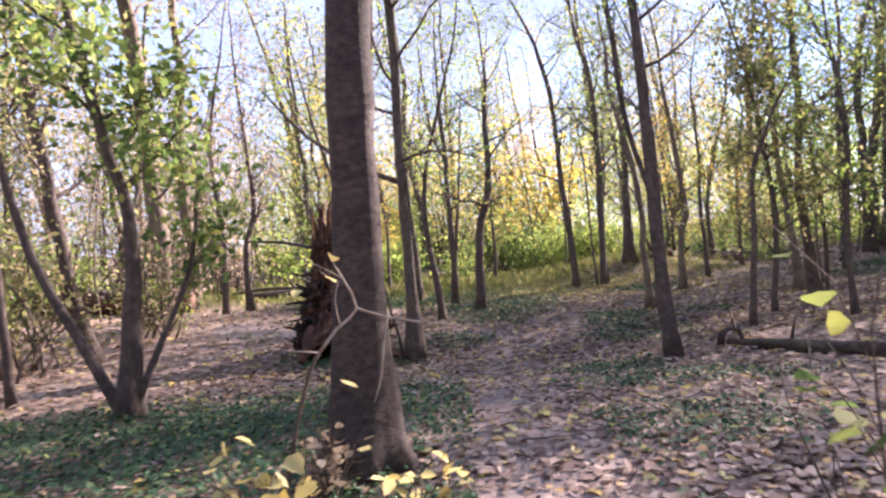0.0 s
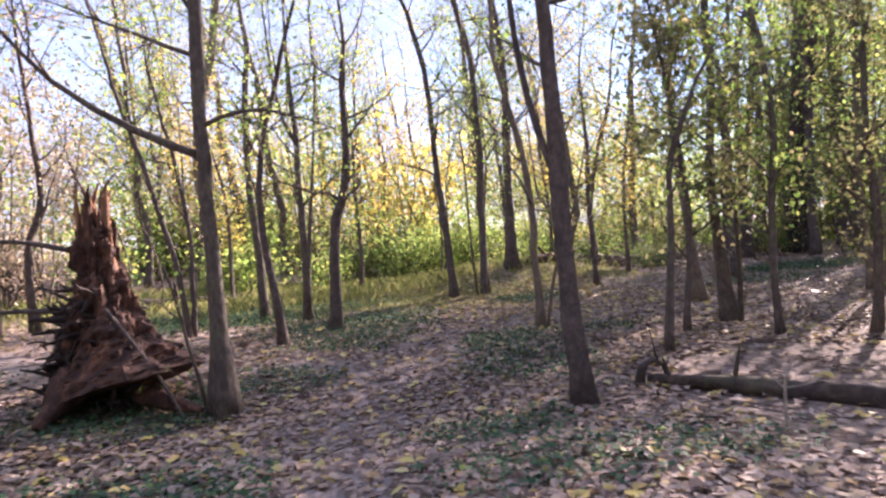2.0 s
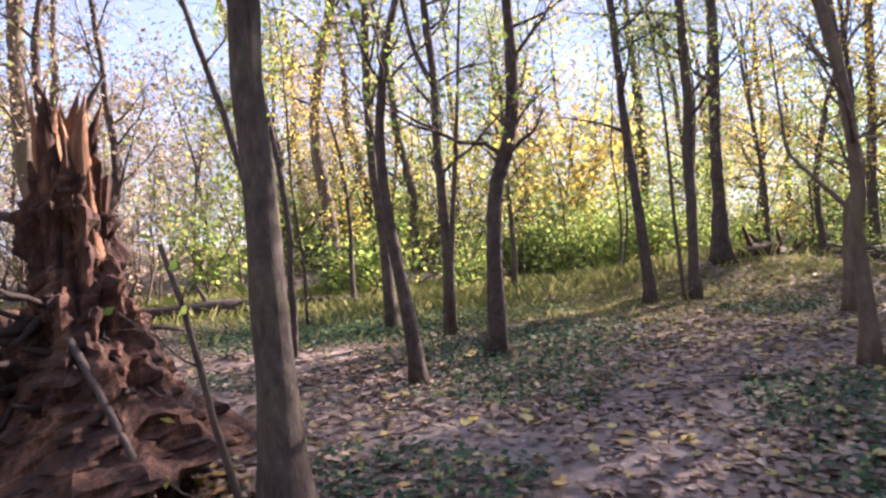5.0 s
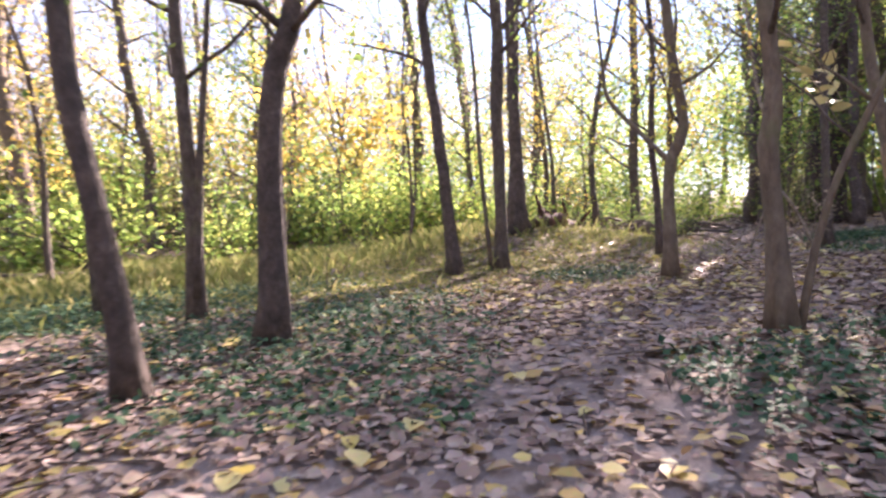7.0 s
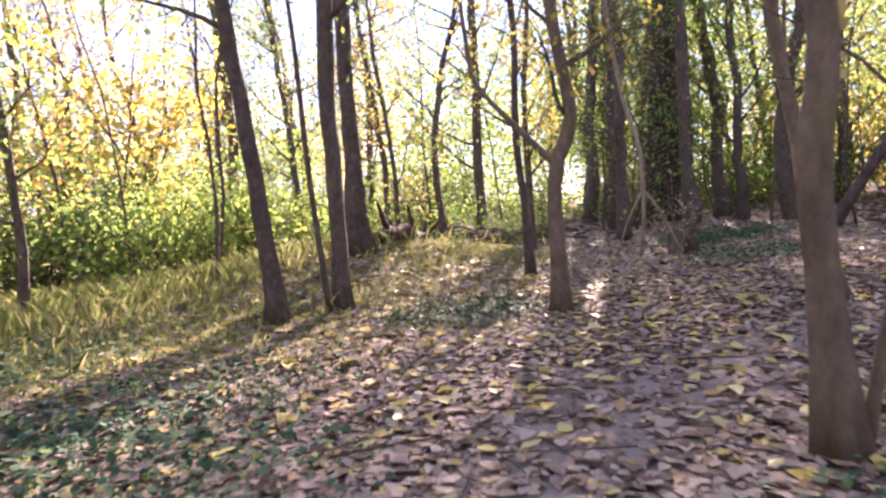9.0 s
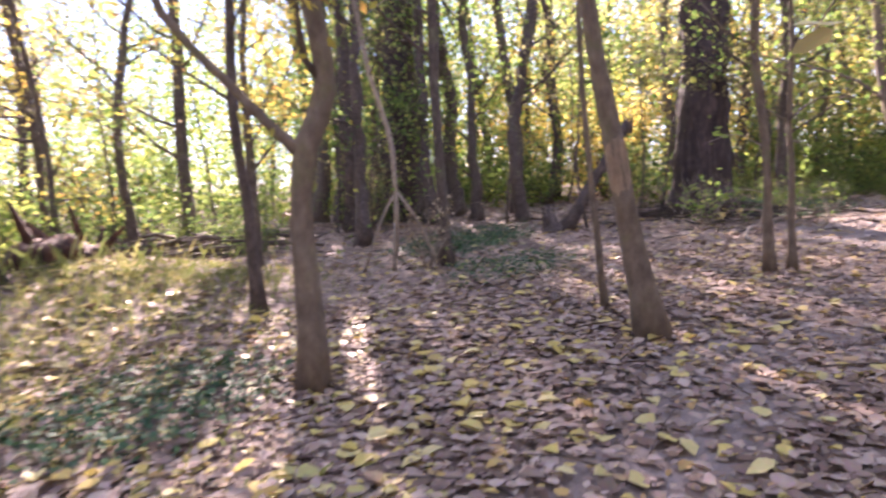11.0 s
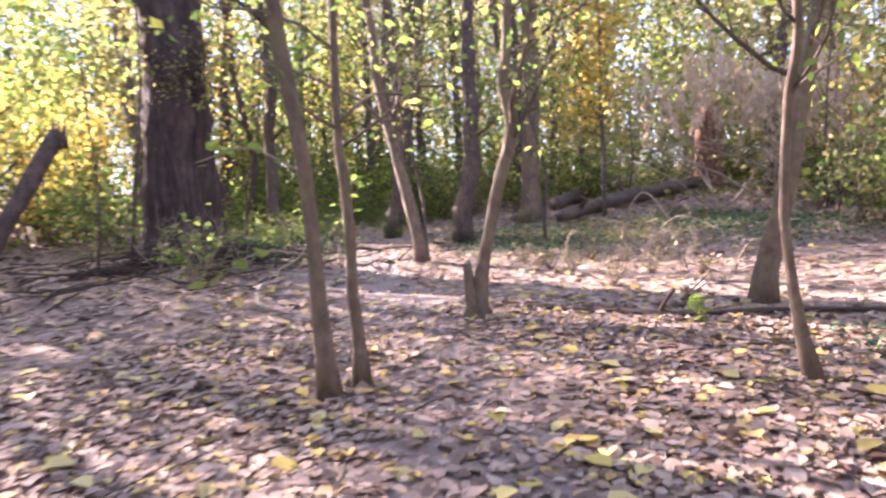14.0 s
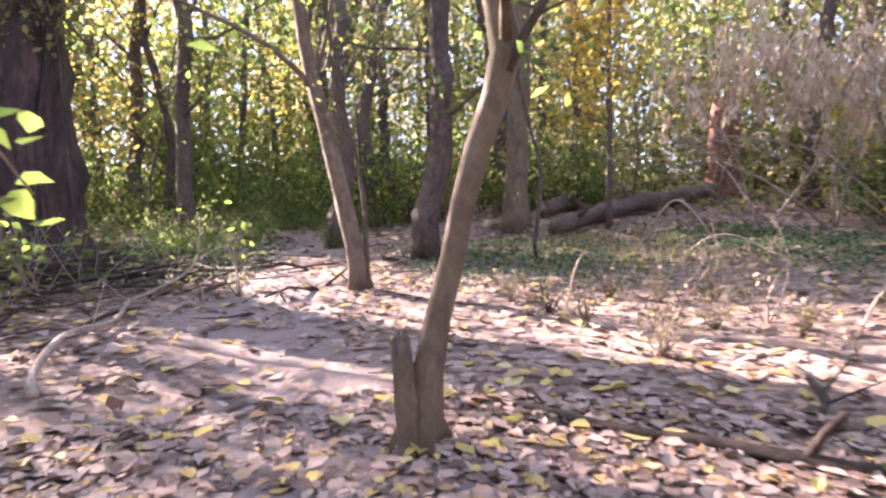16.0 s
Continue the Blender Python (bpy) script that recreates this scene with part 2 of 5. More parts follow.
class Shape:
    """Verts and faces that grow tube by tube into one mesh."""

    def __init__(self):
        self.verts, self.faces = [], []

    def tube(self, line, sides, rng, rough=0.0, flare=0.0, caps=True):
        line = np.asarray(line, float)
        n0 = len(self.verts)
        ang = np.arange(sides) / sides * 2 * math.pi
        lobes = rng.uniform(0, 6.28, 3)
        side = np.array([1.0, 0.0, 0.0])
        for k in range(len(line)):
            d = line[min(k + 1, len(line) - 1), :3] - line[max(k - 1, 0), :3]
            d = d / (np.linalg.norm(d) + 1e-9)
            side = side - d * (side @ d)
            if np.linalg.norm(side) < 1e-3:
                side = np.cross(d, (0, 1, 0.3))
            side = side / np.linalg.norm(side)
            up = np.cross(d, side)
            r = np.full(sides, line[k, 3])
            if rough:
                r = r * (1 + rough * np.sin(2 * ang + lobes[0] + 0.5 * k) + rough * 0.7 * np.sin(3 * ang + lobes[1] - 0.3 * k) + rng.normal(0, rough * 0.5, sides))
            if flare:
                f = flare * math.exp(-k * 1.1)
                r = r * (1 + f * (0.6 + 0.6 * np.sin(4 * ang + lobes[2]) + 0.3 * np.sin(3 * ang + lobes[1])))
            self.verts.extend(line[k, :3] + np.outer(np.cos(ang) * r, side) + np.outer(np.sin(ang) * r, up))
        for k in range(len(line) - 1):
            for s in range(sides):
                a, b2 = n0 + k * sides + s, n0 + k * sides + (s + 1) % sides
                self.faces.append((a, b2, b2 + sides, a + sides))
        if not caps:
            return self
        self.faces.append(tuple(n0 + s for s in reversed(range(sides))))
        self.faces.append(tuple(n0 + (len(line) - 1) * sides + s for s in range(sides)))
        return self

    def mesh(self, name, *mats):
        return mesh_of(name, self.verts, self.faces, mats)


def leaf_mesh(name, centres, sizes, mat, rng, flat=0.0, hexes=False, slim=0.6, droop=0.0):
    """Many leaves: each is folded along its midrib. flat: 1 lies on the ground, 0 turns any way."""
    c = np.asarray(centres, float)
    k = len(c)
    ax = rng.normal(size=(k, 3))
    ax[:, 2] = ax[:, 2] * (1 - flat) - droop
    ax /= np.linalg.norm(ax, axis=1)[:, None] + 1e-9
    up = rng.normal(size=(k, 3)) * (1 - 0.75 * flat) + np.array([0, 0, 0.6 + 2.0 * flat])
    sd = np.cross(ax, up)
    sd /= np.linalg.norm(sd, axis=1)[:, None] + 1e-9
    nm = np.cross(sd, ax)
    s = np.asarray(sizes, float)[:, None]
    w = s * slim * 0.5 * rng.uniform(0.75, 1.2, (k, 1))
    fold = s * rng.uniform(-0.05, 0.22, (k, 1))
    curl = s * rng.uniform(-0.12, 0.2, (k, 1))
    base, tip = c - ax * s * 0.5 - nm * curl * 0.3, c + ax * s * 0.5 + nm * curl
    if hexes:
        v = np.stack([base, c - ax * s * 0.22 - sd * w + nm * fold, c + ax * s * 0.16 - sd * w * 0.85 + nm * fold, tip,
                      c + ax * s * 0.16 + sd * w * 0.85 + nm * fold, c - ax * s * 0.22 + sd * w + nm * fold], 1).reshape(-1, 3)
        i = np.arange(k)[:, None] * 6
        f = np.concatenate([i + [0, 1, 2, 3], i + [0, 3, 4, 5]], 1).reshape(-1)
        polys = 2 * k
    else:
        v = np.stack([base, c - sd * w + nm * fold, tip, c + sd * w + nm * fold], 1).reshape(-1, 3)
        f = (np.arange(k)[:, None] * 4 + [0, 1, 2, 3]).reshape(-1)
        polys = k
    me = bpy.data.meshes.new(name)
    me.vertices.add(len(v))
    me.vertices.foreach_set("co", v.reshape(-1))
    me.loops.add(len(f))
    me.loops.foreach_set("vertex_index", f.astype(np.int32))
    me.polygons.add(polys)
    me.polygons.foreach_set("loop_start", (np.arange(polys) * 4).astype(np.int32))
    me.update(calc_edges=True)
    me.validate()
    me.materials.append(mat)
    return me


def bough(shape, small, tips, start, direction, length, radius, rng, twigs, lift=0.25, sides=5, fine=0):
    """One limb into shape, its side twigs into small; the ends of the twigs go to tips."""
    d = np.array(direction, float)
    d /= np.linalg.norm(d)
    pos = np.array(start, float)
    line = [(*pos, radius)]
    steps = 6
    for k in range(steps):
        d = d + rng.normal(0, 0.16, 3) + np.array([0, 0, lift * 0.25])
        d /= np.linalg.norm(d)
        pos = pos + d * length / steps
        line.append((*pos, radius * (1 - 0.85 * (k + 1) / steps)))
    shape.tube(line, sides, rng)
    for k in range(twigs):
        at_ = rng.uniform(0.25, 1.0) * (steps - 1)
        i = int(at_)
        p0 = np.array(line[i][:3]) + (np.array(line[i + 1][:3]) - np.array(line[i][:3])) * (at_ - i)
        t = rng.normal(0, 1, 3) + np.array([0, 0, 0.3]) + d * 0.8
        t /= np.linalg.norm(t)
        ln = length * rng.uniform(0.18, 0.42)
        tw = [(*p0, line[i][3] * 0.45)]
        for s in range(2):
            t = t + rng.normal(0, 0.25, 3)
            t /= np.linalg.norm(t)
            tips.append(p0 + t * ln / 4)
            p0 = p0 + t * ln / 2
            tw.append((*p0, max(0.0025, line[i][3] * 0.45 * (0.6 - 0.4 * s))))
            tips.append(p0)
        small.tube(tw, 3, rng, caps=False)
        for s in range(fine):
            q0 = np.array(tw[s % 2 + 1][:3])
            q1 = q0 + (t + rng.normal(0, 0.7, 3)) * ln * rng.uniform(0.2, 0.45)
            small.tube([(*q0, 0.004), (*q1, 0.0018)], 3, rng, caps=False)
            tips.append(q1)


def crown_points(tips, count, spread, rng):
    tips = np.array(tips)
    return tips[rng.integers(0, len(tips), count)] + rng.normal(0, spread, (count, 3))


def make_tree(name, label, ctrl, top, seed, group="", leaves=900, leaf=LIME, bark=BARK, limbs=7, low=0.4, flare=0.5, size=0.07, extra=(), sides=12, twigs=9, spread=0.3, sway=0.012, fine=0):
    """A tree from a few trunk control points (x, y, z, radius), carried on up to its top; extra: further stems as control points."""
    rng = np.random.default_rng(seed)
    base = np.array(ctrl[0][:3])
    base[2] = float(height(base[0], base[1])) - 0.05
    root = new(name)
    root.location = base
    tagged(root, label=label, category="tree", group=group)
    local = [(c[0] - base[0], c[1] - base[1], c[2] - base[2], c[3]) for c in ctrl]
    local[0] = (local[0][0], local[0][1], 0.0, local[0][3])
    last, prev = np.array(local[-1]), np.array(local[-2])
    d = (last - prev)[:3]
    d = d / np.linalg.norm(d) * np.array([0.5, 0.5, 1.0])
    rest = top - last[2]
    if rest > 0.5:
        for k in range(1, 6):
            d = d + np.append(rng.normal(0, 0.09, 2), 0)
            d /= np.linalg.norm(d)
            last = np.array((*(last[:3] + d * rest / 5), local[-1][3] * 0.97 if k < 2 else last[3] * 0.72))
            local.append(tuple(last))
    line = spline(local, 0.28)
    steps = np.cumsum(rng.normal(0, sway, (len(line), 2)), axis=0)
    steps -= np.linspace(0, 1, len(line))[:, None] * steps[-1]
    line[1:, :2] += steps[1:]
    knots = rng.random(len(line)) < 0.12
    line[knots, 3] *= 1.13
    sh = Shape().tube(line, sides, rng, 0.06, flare)
    part("trunk", sh.mesh("trunk", bark), root)
    tips, small = [], Shape()
    for stem in extra:
        stem = [(c[0] - base[0], c[1] - base[1], c[2] - base[2], c[3]) for c in stem]
        st = spline(stem, 0.3)
        part("stem", Shape().tube(st, 8, rng, 0.04).mesh("stem", bark), root)
        for k in range(3):
            i = rng.integers(len(st) // 2, len(st))
            bough(small, small, tips, st[i, :3], rng.normal(0, 0.7, 3) + (0, 0, 1.5), rng.uniform(0.6, 1.4), st[i, 3] * 0.5, rng, 8, fine=fine)
    for k in range(limbs):
        f = low + (0.98 - low) * (k + rng.uniform(0, 1)) / limbs
        i = min(len(line) - 2, int(f * (len(line) - 1)))
        a = rng.uniform(0, 6.283)
        bs = Shape()
        bough(bs, small, tips, line[i, :3], (math.cos(a), math.sin(a), rng.uniform(0.25, 1.1)), top * rng.uniform(0.13, 0.26), min(line[i, 3] * 0.42, 0.036), rng, twigs, fine=fine)
        part("branch", bs.mesh("branch", bark if k % 2 else TWIG), root)
    tagged(part("brushwood", small.mesh("brushwood", TWIG), root), kind="stuff")
    if leaves:
        part("crown", leaf_mesh("crown", crown_points(tips, leaves, spread, rng), rng.uniform(0.6, 1.35, leaves) * size, leaf, rng), root)
    return root


def make_bush(name, label, h, w, leaves, leaf, seed, size=0.07, stems=9, slim=0.6, droop=0.0, category="bush"):
    rng = np.random.default_rng(seed)
    root = tagged(new(name), label=label, category=category, group="bushes of the undergrowth")
    tips, small = [], Shape()
    for k in range(stems):
        a = rng.uniform(0, 6.283)
        bs = Shape() if k < 4 else small
        bough(bs, small, tips, (0.25 * w * rng.normal() * 0.5, 0.25 * w * rng.normal() * 0.5, -0.05), (math.cos(a) * w / h * 0.6, math.sin(a) * w / h * 0.6, 1), h * rng.uniform(0.6, 1.05), 0.018 * h / 2, rng, 7, 0.1, 4)
        if k < 4:
            part("stem", bs.mesh("stem", TWIG), root)
    tagged(part("brushwood", small.mesh("brushwood", TWIG), root), kind="stuff")
    pts = crown_points(tips, leaves, 0.16 * w * 0.5, rng)
    pts[:, 2] = np.abs(pts[:, 2])
    part("foliage", leaf_mesh("foliage", pts, rng.uniform(0.6, 1.4, leaves) * size, leaf, rng, 0.25, False, slim, droop), root)
    return root


# ---- ground ----
def ground_sheet():
    inner = np.arange(-14, 30.01, 0.25)
    out = np.array([3, 8, 16, 30, 60, 130, 300, 700])
    gx = np.concatenate([(-14 - out)[::-1], inner, 30 + out])
    gy = np.concatenate([(-8 - out)[::-1], np.arange(-8, 36.01, 0.25), 36 + out])
    X, Y = np.meshgrid(gx, gy)
    Z = height(X, Y)
    nx, ny = len(gx), len(gy)
    i = (np.arange(ny - 1)[:, None] * nx + np.arange(nx - 1)).reshape(-1)
    me = mesh_of("ground", np.stack([X, Y, Z], -1).reshape(-1, 3), np.stack([i, i + 1, i + nx + 1, i + nx], 1).tolist(), [SOIL])
    a = me.attributes.new("trail", "FLOAT", "POINT")
    d = trail_distance(X, Y).reshape(-1)
    wob = 0.25 * np.sin(1.7 * X + 0.6 * Y).reshape(-1) + 0.15 * np.sin(3.1 * Y).reshape(-1)
    a.data.foreach_set("value", np.clip(1.2 - (d + wob) / 0.85, 0, 1))
    return tagged(new("ground", me), label="forest floor of brown soil, trodden trail and fallen leaves", category="ground", kind="structure")


ground = ground_sheet()
rng = np.random.default_rng(11)


def scatter(count, x0, x1, y0, y1):
    return rng.uniform(x0, x1, count), rng.uniform(y0, y1, count)


# ---- trees that stand along the walk ----
TREES = [
    # name, label, control points (x, y, z, radius), top, seed, options
    ("tree", "thick dark-barked tree beside the start of the trail", [(-0.53, 7.25, -0.9, 0.185), (-0.51, 7.25, -0.35, 0.17), (-0.49, 7.25, 0.65, 0.155), (-0.45, 7.25, 2.05, 0.138)], 13, 1, dict(bark=BARK_DEEP, sway=0.003, flare=1.0, sides=16, leaves=1500, low=0.5, limbs=9)),
    ("tree", "slim grey tree with a rising side limb by the rotten stump", [(-0.13, 12.45, -1.2, 0.125), (-0.13, 12.45, -0.6, 0.095), (-0.14, 12.45, 0.07, 0.08), (-0.17, 12.45, 0.96, 0.068), (-0.18, 12.45, 2.3, 0.062)], 9, 2, dict(extra=[[(-0.16, 12.46, 1.35, 0.045), (-0.76, 12.50, 1.62, 0.036), (-1.46, 12.60, 2.1, 0.026), (-2.06, 12.70, 2.8, 0.014)]], low=0.5, leaves=700)),
    ("tree", "thin dark crooked tree on the leafy slope", [(0.49, 15.64, -1.1, 0.072), (0.45, 15.64, -0.49, 0.06), (0.32, 15.64, 0.33, 0.052), (0.27, 15.65, 0.9, 0.047), (0.3, 15.64, 1.69, 0.042), (0.4, 15.64, 2.15, 0.036)], 7, 3, dict(bark=BARK_DARK, leaves=700)),
    ("tree", "dark kinked tree with a forked top beside the trail", [(1.36, 16.52, -1.1, 0.105), (1.42, 16.52, -0.06, 0.09), (1.51, 16.52, 0.83, 0.082), (1.65, 16.5, 1.33, 0.07), (1.71, 16.5, 2.43, 0.052)], 6.6, 4, dict(bark=BARK_DARK, extra=[[(1.66, 16.5, 1.3, 0.02), (1.8, 16.5, 1.55, 0.014), (2.1, 16.5, 1.8, 0.008)], [(1.55, 16.5, 0.9, 0.016), (1.4, 16.5, 1.12, 0.011), (1.25, 16.5, 1.25, 0.006)]], leaves=500)),
    ("tree", "slim forked tree in the low ivy", [(1.0, 18.5, -1.08, 0.092), (1.01, 18.5, 0.14, 0.072), (0.97, 18.5, 1.39, 0.064), (1.0, 18.5, 2.34, 0.056)], 7, 5, dict(extra=[[(0.99, 18.5, 2.3, 0.045), (0.75, 18.5, 2.8, 0.036), (0.6, 18.5, 3.6, 0.028), (0.5, 18.4, 5, 0.015)], [(1.0, 18.45, -0.9, 0.045), (1.1, 18.4, 0.4, 0.036), (1.25, 18.3, 1.9, 0.026), (1.4, 18.2, 3.8, 0.014)]], leaves=800)),
    ("tree", "slender straight tree in the low ivy", [(0.18, 19.3, -1.09, 0.086), (0.14, 19.3, -0.04, 0.078), (0.05, 19.3, 1.48, 0.07), (0.02, 19.3, 2.75, 0.066), (0.04, 19.3, 3.54, 0.06)], 9, 6, dict(leaves=900)),
    ("tree", "pale tall tree beyond the fallen log", [(-1.4, 25.1, -0.91, 0.155), (-1.23, 25.12, 0.56, 0.142), (-1.41, 25.1, 2.5, 0.14), (-1.28, 25.11, 4.16, 0.135), (-0.92, 25.15, 5.69, 0.125)], 13, 7, dict(bark=BARK_SMOOTH, leaves=1100)),
    ("tree", "thin leaning dark tree beside the sunlit grass", [(4.3, 19.7, -1.05, 0.098), (4.2, 19.75, 0.6, 0.075), (4.12, 19.8, 2.0, 0.066), (4.05, 19.85, 3.6, 0.06)], 9, 8, dict(bark=BARK_DARK, leaves=900)),
    ("tree", "straight tree with thin companion stems by the grass", [(5.03, 19.7, -1.03, 0.092), (5.08, 19.7, 0.6, 0.085), (5.09, 19.7, 1.9, 0.08), (5.05, 19.7, 3.49, 0.07)], 10, 9, dict(extra=[[(4.85, 19.7, -1.05, 0.035), (4.75, 19.72, 0.4, 0.028), (4.7, 19.75, 2.0, 0.022), (4.5, 19.8, 4, 0.012)], [(5.2, 19.85, -1.05, 0.03), (5.15, 19.9, 0.4, 0.025), (5.3, 19.95, 2.2, 0.018), (5.2, 20, 3.6, 0.01)]], leaves=900)),
    ("tree", "stout dark tree on a low bank", [(6.4, 21.55, -0.6, 0.165), (6.44, 21.55, 0.8, 0.115), (6.44, 21.55, 2.2, 0.105), (6.45, 21.5, 4.0, 0.095)], 11, 10, dict(bark=BARK_DARK, leaves=1200, flare=0.8)),
    ("tree", "dark slim tree leaning over the trail near a log", [(3.16, 11.26, -1.23, 0.105), (3.08, 11.3, -0.43, 0.094), (3.04, 11.32, 0.62, 0.08), (3.02, 11.33, 1.94, 0.068), (2.99, 11.34, 2.8, 0.06)], 9, 11, dict(bark=BARK_DARK, extra=[[(3.05, 11.32, 0.85, 0.042), (2.9, 11.4, 1.4, 0.036), (2.75, 11.45, 2.2, 0.03), (2.6, 11.5, 4.2, 0.018)]], leaves=900)),
    ("tree", "brown tree with a swollen base in leaf litter", [(6.92, 13.91, -1.1, 0.13), (6.9, 13.93, -0.23, 0.095), (6.82, 14.0, 0.87, 0.06), (6.84, 13.98, 2.26, 0.055), (6.82, 14.0, 3.42, 0.05)], 9, 12, dict(extra=[[(7.1, 13.9, -1.1, 0.045), (7.15, 13.95, 0.1, 0.036), (7.05, 14.0, 1.4, 0.03), (6.8, 14.1, 3.2, 0.02)]], leaves=900, leaf=OLIVE)),
    ("sapling", "thin bare sapling at the end of a log", [(5.07, 12.71, -1.15, 0.052), (5.1, 12.69, 0.06, 0.042), (5.1, 12.69, 1.01, 0.036)], 4.5, 13, dict(leaves=250, limbs=5, twigs=6)),
    ("tree", "bent smooth tree with a slanting second stem", [(4.3, 14.87, -1.1, 0.078), (4.28, 14.92, -0.35, 0.056), (4.26, 14.93, 0.15, 0.06), (4.27, 14.9, 0.5, 0.056), (4.2, 14.95, 1.2, 0.05), (4.0, 15.05, 2.3, 0.044), (3.85, 15.15, 3.2, 0.038)], 6, 14, dict(bark=BARK_SMOOTH, extra=[[(4.41, 14.85, -1.12, 0.03), (4.46, 14.76, -0.52, 0.024), (4.53, 14.65, -0.07, 0.023), (4.61, 14.49, 0.34, 0.022), (4.71, 14.3, 0.85, 0.017), (4.8, 14.1, 1.6, 0.009)], [(4.6, 14.5, 0.36, 0.014), (4.5, 14.6, 0.5, 0.011), (4.38, 14.65, 0.58, 0.007)]], leaves=60)),
    ("tree", "smooth tree that forks at chest height", [(6.35, 17.94, -1.1, 0.082), (6.35, 17.94, -0.4, 0.068), (6.36, 17.93, 0.1, 0.066), (6.4, 17.9, 0.36, 0.076), (6.47, 17.81, 0.7, 0.066), (6.42, 17.88, 1.18, 0.058), (6.35, 17.95, 2.0, 0.052)], 8, 15, dict(bark=BARK_SMOOTH, extra=[[(6.39, 17.92, 0.28, 0.045), (6.28, 18.05, 0.45, 0.034), (6.15, 18.25, 0.72, 0.03), (5.95, 18.5, 1.1, 0.026), (5.9, 18.55, 1.5, 0.022), (5.8, 18.6, 2.8, 0.014)]], leaves=700, leaf=YELLOW)),
    ("tree", "thin upright dark tree in fallen leaves", [(7.8, 19.63, -1.02, 0.062), (7.77, 19.66, 0.29, 0.046), (7.76, 19.67, 1.76, 0.04), (7.74, 19.7, 3.0, 0.035)], 7, 16, dict(bark=BARK_DARK, leaves=600, leaf=YELLOW)),
    ("tree", "smooth leaning tree with a bare wood scar", [(8.16, 16.2, -1.1, 0.105), (8.13, 16.34, -0.45, 0.083), (8.1, 16.46, 0.34, 0.074), (8.06, 16.62, 1.35, 0.063), (8.0, 16.7, 2.6, 0.056)], 8, 17, dict(bark=BARK_SMOOTH, leaves=700, flare=0.7, sway=0.0)),
    ("tree", "slim tan tree, one of a close pair", [(11.17, 15.34, -1.1, 0.062), (11.16, 15.36, -0.2, 0.048), (11.15, 15.38, 0.32, 0.046), (11.15, 15.44, 0.82, 0.045), (11.14, 15.48, 1.4, 0.042)], 7, 18, dict(bark=BARK_SMOOTH, leaves=500)),
    ("tree", "thinner upright tree, one of a close pair", [(11.27, 15.12, -1.1, 0.046), (11.26, 15.13, -0.5, 0.036), (11.25, 15.14, 0.18, 0.032), (11.24, 15.16, 0.7, 0.029), (11.23, 15.15, 1.4, 0.027)], 6, 19, dict(bark=BARK_SMOOTH, leaves=400, extra=[[(11.24, 15.15, 0.55, 0.012), (11.37, 15.42, 0.75, 0.009), (11.47, 15.77, 1.1, 0.006)], [(11.24, 15.15, 0.6, 0.013), (11.37, 14.87, 0.8, 0.01), (11.47, 14.42, 0.75, 0.006)]])),
    ("tree", "crooked tree with a broken stub at its base", [(12.84, 13.68, -1.1, 0.088), (12.82, 13.66, -0.75, 0.064), (12.78, 13.54, -0.23, 0.056), (12.74, 13.42, 0.26, 0.055), (12.7, 13.33, 0.66, 0.06), (12.73, 13.42, 1.06, 0.05), (12.69, 13.36, 1.62, 0.045), (12.65, 13.3, 2.6, 0.048)], 7, 20, dict(bark=BARK_SMOOTH, leaves=600, flare=1.1)),
    ("tree", "slim leaning tree with a side branch", [(16.9, 12.97, -1.03, 0.104), (16.94, 13.12, 0.06, 0.084), (17.0, 13.35, 1.15, 0.08), (17.03, 13.45, 1.98, 0.07), (17.05, 13.5, 2.71, 0.058)], 7, 21, dict(bark=BARK_SMOOTH, extra=[[(17.0, 13.33, 1.05, 0.034), (16.95, 13.8, 1.5, 0.026), (16.9, 14.6, 1.85, 0.02), (16.8, 15.6, 2.2, 0.01)], [(17.0, 13.35, 1.2, 0.028), (16.97, 13.2, 1.8, 0.022), (16.95, 13.05, 2.8, 0.012)]], leaves=500)),
    ("tree", "leaning smooth tree in sunlit litter", [(11.94, 11.12, -1.08, 0.1), (11.84, 11.03, -0.28, 0.083), (11.75, 10.95, 0.65, 0.075), (11.66, 10.87, 1.52, 0.068), (11.55, 10.8, 2.8, 0.066)], 8, 22, dict(bark=BARK_SMOOTH, leaves=700, leaf=OLIVE)),
    ("tree", "thin crooked pale tree in leaf litter", [(10.1, 12.6, -1.1, 0.05), (10.21, 12.67, -0.55, 0.034), (10.26, 12.71, -0.09, 0.028), (10.25, 12.7, 0.61, 0.028), (10.22, 12.67, 1.0, 0.025)], 5, 23, dict(bark=BARK_SMOOTH, leaves=300)),
